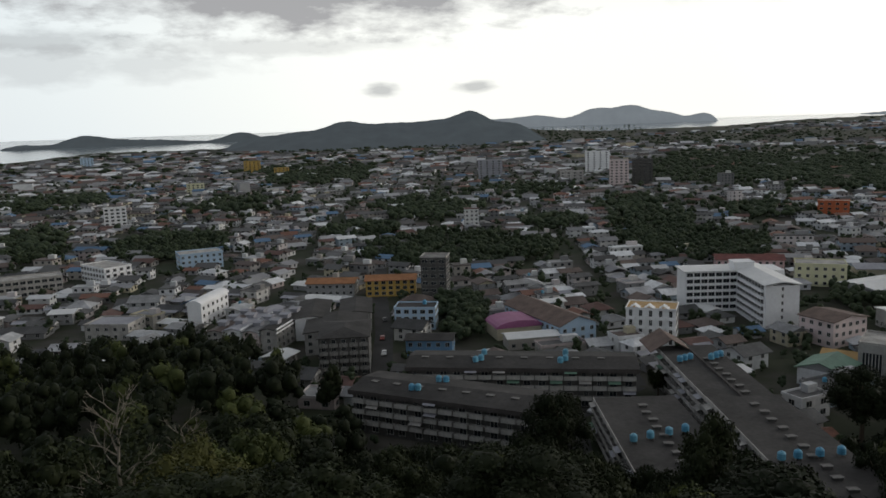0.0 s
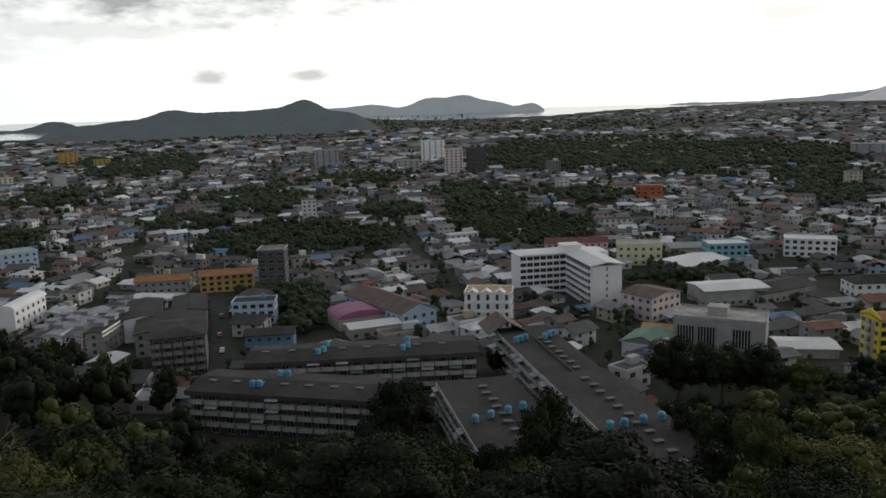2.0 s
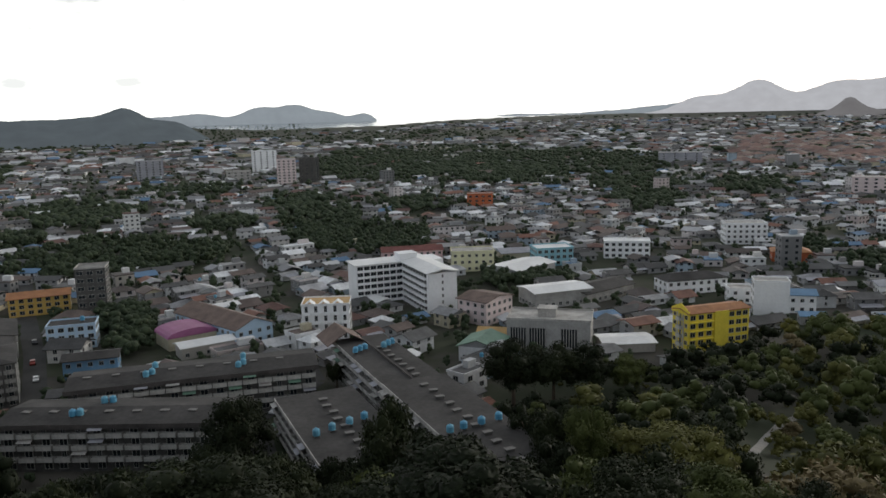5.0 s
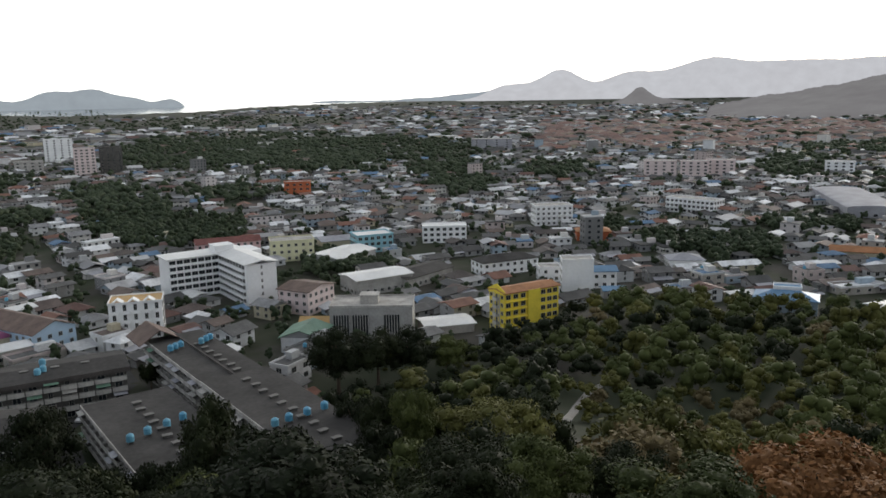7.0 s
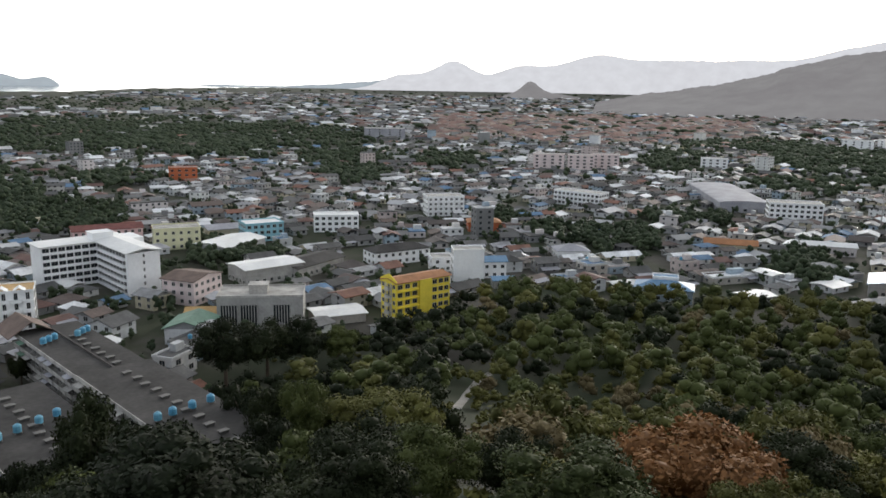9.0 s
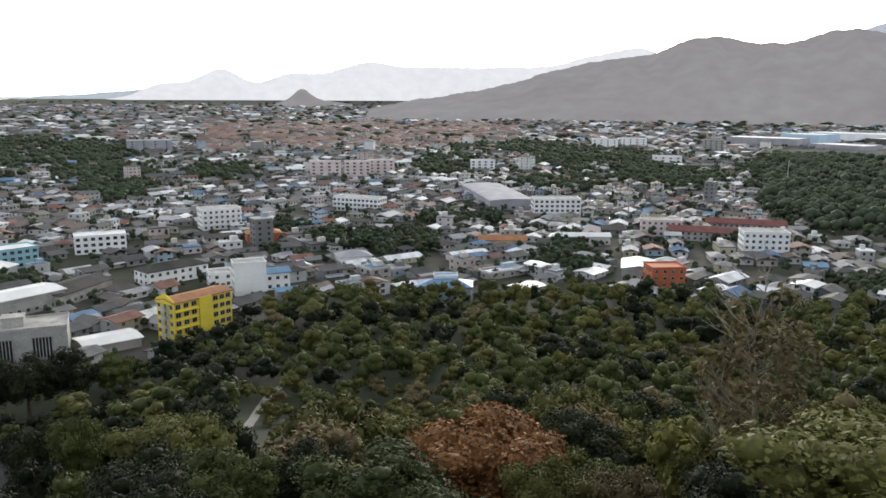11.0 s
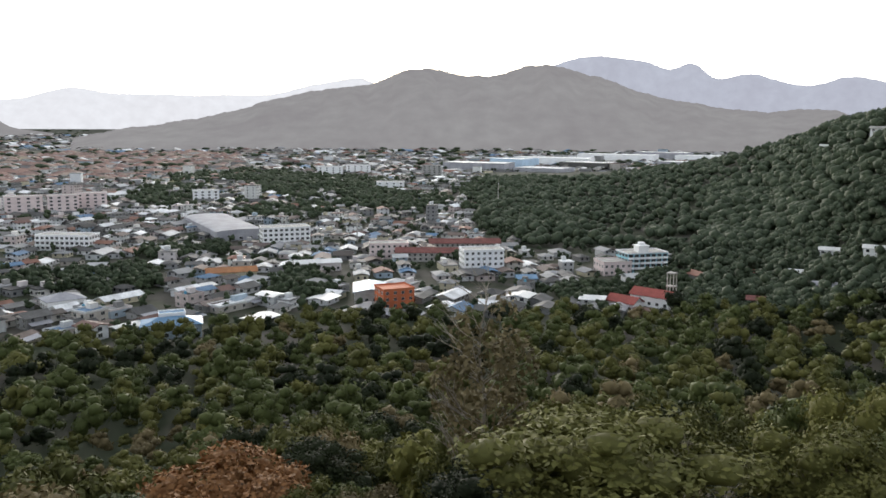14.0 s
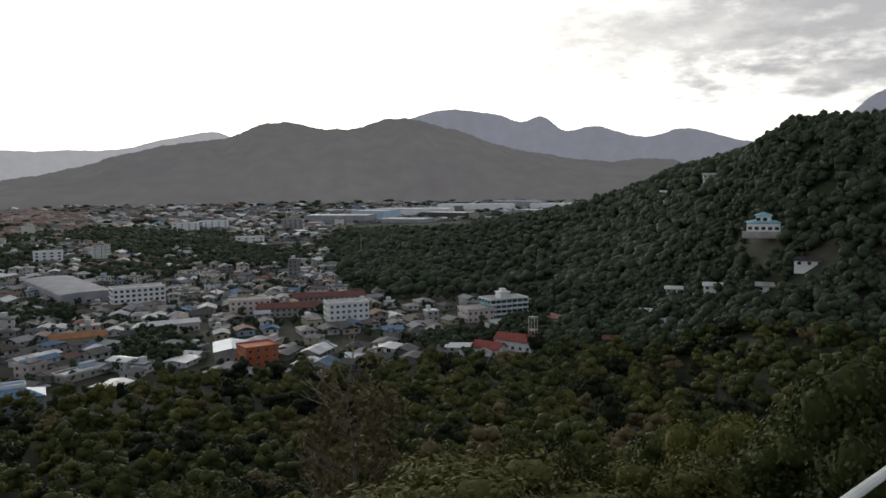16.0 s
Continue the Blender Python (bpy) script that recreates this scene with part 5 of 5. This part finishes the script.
def limb(b, a, d, length, rad, depth, rng, spread=0.55, thin=0.62):
    """A bough that divides; depth counts the divisions left."""
    p = Vector(a)
    d = Vector(d).normalized()
    seg = 3
    for i in range(seg):
        q = p + d * (length / seg)
        b.tube(p, q, rad * (1 - 0.3 * i / seg), rad * (1 - 0.3 * (i + 1) / seg), 5 if rad > 0.05 else 4)
        p = q
        d = (d + Vector((rng.uniform(-1, 1), rng.uniform(-1, 1), rng.uniform(-0.5, 0.8))) * 0.18).normalized()
    if depth:
        for _ in range(rng.choice((2, 2, 3))):
            e = (d + Vector((rng.uniform(-1, 1), rng.uniform(-1, 1), rng.uniform(-0.4, 0.7))) * spread).normalized()
            limb(b, p, e, length * rng.uniform(0.6, 0.85), rad * thin, depth - 1, rng, spread, thin)


def trunk_mesh(seed, height, rad):
    rng = random.Random(seed)
    b = Build()
    b.tube((0, 0, -0.6), (0, 0, height * 0.25), rad * 1.3, rad, 7)
    top = Vector((rng.uniform(-0.3, 0.3), rng.uniform(-0.3, 0.3), height * 0.5))
    b.tube((0, 0, height * 0.25), top, rad, rad * 0.75, 7)
    for _ in range(4):
        limb(b, top, (rng.uniform(-1, 1), rng.uniform(-1, 1), 0.9), height * 0.25, rad * 0.5, 0, rng)
    return b.mesh("trunk", M_bark)


TRUNKS = [trunk_mesh(s, 10, 0.24) for s in (1, 2, 3)]
LEAVES = {"dark": L_dark, "green": L_mid, "olive": L_olive, "dry": L_brown, "rust": L_rust}


def crown_set(n, n_leaf, leaf, n_blob, seed, ball, fill):
    out = {}
    for k, m in LEAVES.items():
        out[k] = []
        for i in range(n):
            V, F, inner = crown_arrays(np.random.RandomState(seed + i * 7 + len(k)), 8.0, 6.6, n_leaf, leaf, n_blob, ball=ball, fill=fill)
            me = quick_mesh("crown", V, 3, F, [m, CORE[m.name]])
            me.polygons.foreach_set("material_index", inner.astype(np.int32))
            out[k].append(me)
    return out


CROWN_NEAR = crown_set(3, 9800, 0.12, 30, 11, ICO1, 0.70)
CROWN_MID = crown_set(3, 2600, 0.23, 20, 61, ICO1, 0.74)
TREE_WORDS = {"dark": "dense broadleaf tree on the slope, shade put into its dark green leaves", "green": "leafy green broadleaf tree on the slope", "olive": "olive-green tree with yellowing leaves", "dry": "sparse brownish tree with dry leaves", "rust": "broad tree with rust-orange leaves"}


def tree(x, y, height, width, tone, sets, rng, name="tree", z=None):
    e = new(name)
    e.empty_display_size = 0.5
    z = gz(x, y) if z is None else z
    s = height / 10.0
    e.matrix_basis = Matrix.Translation((x, y, z - 0.2)) @ Matrix.Rotation(rng.uniform(0, 6.28), 4, "Z")
    tagged(e, TREE_WORDS[tone], "tree", "hillside trees")
    part("trunk", rng.choice(TRUNKS), e, m=Matrix.Diagonal((s, s, s, 1)))
    k = width / 8.0
    part("crown", rng.choice(sets[tone]), e, m=Matrix.Translation((0, 0, height * 0.14)) @ Matrix.Diagonal((k, k, height * 0.86 / 6.6, 1)))


def scatter(b_v, b_f, state, crown, x, y, z, sx, sz, a):
    V, F, inner = crown
    c, s = cos(a), sin(a)
    R = np.array([[c * sx, -s * sx, 0], [s * sx, c * sx, 0], [0, 0, sz]])
    b_v.append(V @ R.T + (x, y, z))
    b_f.append(F + state[0])
    state[0] += len(V)
    state.append(inner)


def woods(name, b_v, b_f, state, leaf, label, category="trees"):
    me = quick_mesh(name, np.concatenate(b_v), 3, np.concatenate(b_f), [leaf, CORE[leaf.name]])
    me.polygons.foreach_set("material_index", np.concatenate(state[1:]).astype(np.int32))
    tagged(new(name, me), label, category, kind="stuff")


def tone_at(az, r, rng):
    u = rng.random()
    # on the left nearly all take L_dark, whose colour stands in for deep shade
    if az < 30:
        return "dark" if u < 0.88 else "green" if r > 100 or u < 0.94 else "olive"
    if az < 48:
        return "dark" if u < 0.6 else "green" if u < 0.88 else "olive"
    if r < 110:
        return "olive" if u < 0.58 else "green" if u < 0.82 else "dark" if u < 0.90 else "dry"
    return "green" if u < 0.45 else "olive" if u < 0.78 else "dark" if u < 0.95 else "dry"


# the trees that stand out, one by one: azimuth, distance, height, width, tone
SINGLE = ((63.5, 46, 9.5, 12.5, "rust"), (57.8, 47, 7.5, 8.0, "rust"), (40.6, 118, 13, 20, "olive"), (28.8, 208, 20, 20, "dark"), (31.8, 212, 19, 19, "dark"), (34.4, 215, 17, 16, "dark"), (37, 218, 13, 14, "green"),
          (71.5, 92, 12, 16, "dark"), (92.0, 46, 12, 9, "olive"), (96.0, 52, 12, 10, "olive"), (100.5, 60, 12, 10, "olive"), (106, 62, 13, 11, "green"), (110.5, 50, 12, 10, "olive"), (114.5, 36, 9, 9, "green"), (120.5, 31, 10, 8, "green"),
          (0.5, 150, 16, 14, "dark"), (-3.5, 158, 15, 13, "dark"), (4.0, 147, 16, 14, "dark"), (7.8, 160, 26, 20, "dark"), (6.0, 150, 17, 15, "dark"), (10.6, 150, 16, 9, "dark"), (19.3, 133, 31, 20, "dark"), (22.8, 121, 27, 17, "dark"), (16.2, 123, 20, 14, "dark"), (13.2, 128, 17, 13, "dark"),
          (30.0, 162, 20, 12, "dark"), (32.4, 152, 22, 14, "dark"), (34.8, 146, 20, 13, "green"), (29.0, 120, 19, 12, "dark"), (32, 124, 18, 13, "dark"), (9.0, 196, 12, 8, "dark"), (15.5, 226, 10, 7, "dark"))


def forest():
    rng = random.Random(21)
    spots = []
    for az, r, h, w, tone in SINGLE:
        x, y = pol(az, r)
        tree(x, y, h, w, tone, CROWN_NEAR, rng)
        spots.append((x, y, w * 0.36))
    cells = {}
    for x, y, w in spots:
        cells.setdefault((int(x // 12), int(y // 12)), []).append((x, y, w))
    far_sets = [crown_arrays(np.random.RandomState(200 + i), 8.0, 6.6, 320, 0.36, 10, ball=ICO1, fill=0.86) for i in range(6)]
    bucket = {"dark": ([], [], [0]), "green": ([], [], [0]), "olive": ([], [], [0]), "dry": ([], [], [0])}
    cand = []
    for _ in range(15000):
        az = rng.uniform(-36, 126)
        r = sqrt(rng.uniform(24 ** 2, 345 ** 2))
        cand.append((r, az))
    cand.sort()
    count = 0
    for r, az in cand:
        if r > interp(az, FOREST):
            continue
        x, y = pol(az, r)
        open_scrub = 45 < az < 62 and 105 < r < 190
        if open_scrub and rng.random() < 0.4:
            continue
        width = rng.uniform(7.5, 14.0) * (0.75 if r < 45 else 0.55 if open_scrub else 1.0)
        height = min(width, 11.5) * rng.uniform(0.85, 1.2)
        if -8 < az < 29 and r > 85:
            height = rng.uniform(12, 16.5)
            width = height * rng.uniform(0.62, 0.8)
        if az < -7 and r > 190:
            height = rng.uniform(15, 19.5)
            width = height * rng.uniform(0.6, 0.8)
        if r < 42:
            height = min(height, 5.5)
        top = gz(x, y) + height
        limit = -9.5 if r > 160 else -15.5
        if r < 95:
            limit = interp(az, ((-36, -18), (-10, -21), (30, -22), (48, -21.5), (55, -24.5), (75, -24), (82, -20), (95, -17.5), (126, -17)))
        if -7 < az < 27:
            limit = -25.5 if 12 < az < 17 else -22.8
        if 44.8 < az < 50 and r < 175:
            limit = -24.2 if r < 160 else -21.0
        if math.degrees(atan2(top - 80, r)) > limit:
            continue
        cx, cy = int(x // 12), int(y // 12)
        if any((x - a) ** 2 + (y - b) ** 2 < (0.40 * width + c) ** 2 for i in (-1, 0, 1) for j in (-1, 0, 1) for a, b, c in cells.get((cx + i, cy + j), ())):
            continue
        if not is_free(x, y, 0.28 * width):
            continue
        cells.setdefault((cx, cy), []).append((x, y, 0.40 * width))
        tone = tone_at(az, r, rng) if not open_scrub else rng.choice(("dry", "olive", "olive", "green", "dry"))
        if count < 290:
            count += 1
            tree(x, y, height, width, tone, CROWN_NEAR if r < 62 else CROWN_MID, rng)
        else:
            bv, bf, st = bucket[tone]
            scatter(bv, bf, st, rng.choice(far_sets), x, y, gz(x, y) + height * 0.2, width / 8, height * 0.8 / 6.6, rng.uniform(0, 6.28))
    for tone, (bv, bf, st) in bucket.items():
        if bv:
            woods("lower_woods_" + tone, bv, bf, st, LEAVES[tone], "dense mixed woods at the foot of the hill")
    return count


forest()


def undergrowth():
    """Low bushes that fill the slope between the trees."""
    rng = random.Random(8)
    bush = [crown_arrays(np.random.RandomState(300 + i), 3.0, 1.8, 80, 0.28, 4, ball=ICO1) for i in range(4)]
    V_, F_, S_ = [], [], [0]
    for _ in range(900):
        az, r = rng.uniform(-36, 126), sqrt(rng.uniform(50 ** 2, 240 ** 2))
        x, y = pol(az, r)
        if az < 32 or r > interp(az, FOREST) - 4 or not is_free(x, y, 0.6):
            continue
        s = rng.uniform(0.7, 1.6)
        scatter(V_, F_, S_, rng.choice(bush), x, y, gz(x, y) - 0.3, s, s, rng.uniform(0, 6.28))
    woods("undergrowth", V_, F_, S_, L_olive, "low scrub and bushes on the slope", "bushes")


undergrowth()


def far_trees():
    """Trees between the houses, in the town's green patches and on the wooded spur."""
    rng = random.Random(31)
    mid = [crown_arrays(np.random.RandomState(400 + i), 8.0, 7.0, 60, 0.45, 5, ball=ICO1, fill=1.0) for i in range(6)]
    low = [crown_arrays(np.random.RandomState(500 + i), 9.0, 7.5, 16, 0.6, 2, ball=ICO1, fill=1.15) for i in range(6)]
    town_v, town_f, town_s = [], [], [0]
    spur_v, spur_f, spur_s = [], [], [0]
    for _ in range(12500):   # plain
        az = rng.uniform(-34, 112)
        el = math.degrees(atan2(80, rng.uniform(185 ** 1.3, 1500 ** 1.3) ** (1 / 1.3)))
        r = 80 / tan(radians(el))
        x, y = pol(az, r)
        if r < interp(az, FOREST) or in_spur(x, y):
            continue
        g = in_green(x, y) or az > 97
        if not g and rng.random() < 0.25:
            continue
        if r < 1000 and not is_free(x, y, 0.2):
            continue
        s = rng.uniform(0.55, 1.15) * (1.0 if r < 700 else 1.25) * (1.0 if g else 0.75)
        scatter(town_v, town_f, town_s, rng.choice(mid if r < 700 else low), x, y, gz(x, y) + 0.4, s, s * rng.uniform(0.8, 1.2), rng.uniform(0, 6.28))
    for a, e, w, h in GREEN:   # the woods themselves, thickly
        for _ in range(int(min(620, 170 * w * h / max(1, e / 4)))):
            az, el = a + w * rng.uniform(-1, 1), e + h * rng.uniform(-1, 1)
            if ((az - a) / w) ** 2 + ((el - e) / h) ** 2 > 1 or el < 1.1:
                continue
            r = 80 / tan(radians(el))
            x, y = pol(az, r)
            if r < interp(az, FOREST) or r < 1000 and not is_free(x, y, 1.0):
                continue
            s = rng.uniform(0.7, 1.2) * (1 if r < 1000 else 1.6)
            scatter(town_v, town_f, town_s, rng.choice(mid if r < 600 else low), x, y, gz(x, y) + 0.3, s, s * (1 if r < 1000 else 0.7), rng.uniform(0, 6.28))
    for _ in range(1700):   # far plain, to the hills
        az, r = rng.uniform(-34, 100), rng.uniform(1500, 4300)
        if az < 6 and r > far_r(float(interp(az, SHORE_W))) - 120 or 5 < az < 36 and r > far_r(float(interp(az, SHORE_S))) - 300:
            continue
        x, y = pol(az, r)
        s = rng.uniform(1.2, 2.6)
        scatter(town_v, town_f, town_s, rng.choice(low), x, y, gz(x, y) - 0.5, s * 1.8, s * 0.8, rng.uniform(0, 6.28))
    for k in range(11000):   # the spur
        az = rng.uniform(83, 126) if k % 2 else rng.uniform(99, 126)
        r = sqrt(rng.uniform(290 ** 2, 1060 ** 2)) if k % 2 else sqrt(rng.uniform(300 ** 2, 720 ** 2))
        x, y = pol(az, r)
        low_gap = az > 97 and 340 < r < interp(az, SPUR_F)
        if not (in_spur(x, y) or low_gap) or r > interp(az, SPUR_R) + 110 or not is_free(x, y, 2):
            continue
        s = rng.uniform(0.6, 1.7)
        scatter(spur_v, spur_f, spur_s, rng.choice(mid if r < 520 else low), x, y, gz(x, y) - 0.3, s, s * rng.uniform(0.8, 1.2), rng.uniform(0, 6.28))
    woods("town_trees", town_v, town_f, town_s, L_far, "dark green trees between the houses and in town woods")
    woods("spur_woods", spur_v, spur_f, spur_s, L_spur, "dense woods over a steep spur")


far_trees()


# ---- the tall half-bare tree and the dead boughs ----
def bare_tree(az, r, top_el, boughs, seed, label, mat, leaves=None, depth=3, spread=0.5):
    rng = random.Random(seed)
    x, y = pol(az, r)
    z = gz(x, y)
    H = 80 + r * tan(radians(top_el)) - z
    e = new("bare_tree")
    e.location = (x, y, z - 0.3)
    tagged(e, label, "tree")
    b = Build()
    p = Vector((0, 0, -0.3))
    tips = []
    for i in range(8):
        q = Vector((rng.uniform(-0.25, 0.25), rng.uniform(-0.25, 0.25), H * (i + 1) / 8.4))
        b.tube(p, q, 0.20 * (1 - i / 9), 0.20 * (1 - (i + 1) / 9), 7)
        if i > 1:
            for _ in range(boughs):
                a = rng.uniform(0, 6.28)
                limb(b, p.lerp(q, rng.random()), (cos(a), sin(a), 0.75), H * 0.12 * (1.15 - i / 14), 0.075 * (1 - i / 12), depth - 1, rng, spread)
        p = q
    part("trunk", b.mesh("trunk", mat), e)
    if leaves:
        rs = np.random.RandomState(seed)
        V, F, _ = crown_arrays(rs, leaves[0], H * 0.85, leaves[1], 0.19, 40, core=False)
        V[:, 2] += H * 0.17
        # left-hand crowns take the shade-darkened leaf colour instead of the dry one
        part("crown", quick_mesh("crown", V, 3, F, [L_dark if az < 30 else L_brown]), e, "thin leaves, shade put into their dark colour" if az < 30 else "thin brownish leaves")


bare_tree(83.4, 42, -10.6, 5, 3, "tall slender tree with thin brown leaves and bare boughs", M_bark_pale, (6.6, 3800), 3)
bare_tree(-23.6, 44, -16.4, 4, 9, "half-dead tree with bleached bare boughs", M_bark_pale, (5.5, 900), 3, 0.8)
bare_tree(-19.5, 52, -19.0, 4, 12, "half-dead tree with bare pale boughs", M_bark_pale, (5.0, 700), 3, 0.8)
bare_tree(98.3, 30, -21.2, 4, 15, "dead tree with bleached bare boughs", M_bark_pale, None, 3, 0.8)
bare_tree(101.5, 34, -22.5, 4, 18, "leafless shrub with pale boughs", M_bark_pale, None, 3, 0.8)


# ---- viewpoint terrace and railing ----
t = Build().box(-4, -6.5, 76.2, 3.4, 1.6, 77.35)
tagged(new("terrace", t.mesh("terrace", M_concl)), "concrete terrace of the viewpoint", "terrace", kind="structure")


def railing():
    e = new("railing")
    e.location = (2.98, -1.09, 77.2)
    tagged(e, "white painted tubular steel railing at the viewpoint", "railing")
    d = Vector((0.671, -0.741, 0))
    a, b = d * -0.6, d * 4.0
    up = Vector((0, 0, 1))
    part("top_rail", Build().tube(a + up * 1.16, b + up * 1.16, 0.028, 0.028, 10).mesh("rail", M_steelpaint), e)
    part("lower_rail", Build().tube(a + up * 0.6, b + up * 0.6, 0.02, 0.02, 8).mesh("rail", M_steelpaint), e)
    for k in range(4):
        p = d * (-0.5 + k * 1.45)
        part("post", Build().tube(p - up * 1.2, p + up * 1.13, 0.025, 0.025, 8).mesh("post", M_steelpaint), e)


railing()


# ---- parked cars ----
def car_mesh():
    b = Build()
    prof = [(-2.1, 0.35), (-2.15, 0.8), (-1.3, 0.95), (-0.7, 1.42), (0.9, 1.42), (1.6, 0.98), (2.1, 0.9), (2.15, 0.35)]
    n = len(prof)
    vs = [(x, y * (0.82 if z > 1.2 else 1), z) for y in (-0.85, 0.85) for x, z in prof]
    b.add(vs, [tuple(range(n)), tuple(range(2 * n - 1, n - 1, -1))] + [(i, n + i, n + (i + 1) % n, (i + 1) % n) for i in range(n)])
    return b.mesh("body", M_car)


CAR = car_mesh()
GLASS = Build().box(-1.0, -0.80, 0.98, 1.25, 0.80, 1.34).mesh("glazing", M_glass)
RIM = Build().tube((0, -0.115, 0), (0, 0.115, 0), 0.19, 0.19, 8).mesh("rim", M_steel)
WHEEL = Build().tube((0, -0.1, 0), (0, 0.1, 0), 0.32, 0.32, 12).mesh("wheel", M_rubber)


def car(x, y, a):
    e = new("car")
    e.matrix_basis = Matrix.Translation((x, y, gz(x, y) + 0.14)) @ Matrix.Rotation(a, 4, "Z")
    tagged(e, "parked saloon car in the court by the flats", "car", "parked cars")
    part("body", CAR, e)
    part("glazing", GLASS, e)
    for wx in (-1.35, 1.35):
        for wy in (-0.8, 0.8):
            part("rim", RIM, part("wheel", WHEEL, e, m=Matrix.Translation((wx, wy, 0.32))), "pale metal rim")


for i in range(7):
    car(32.5 + 0.3 * (i % 3), 150 + i * 3.1, 0.1)
for x, y, a in ((-33, 197, 0.9), (-38, 203, 0.8), (-22, 270, 1.6), (-24, 290, 1.6), (-25, 318, 1.7), (40, 208, 0.8), (48, 216, 0.7), (57, 240, 1.5)):
    car(x, y, a)
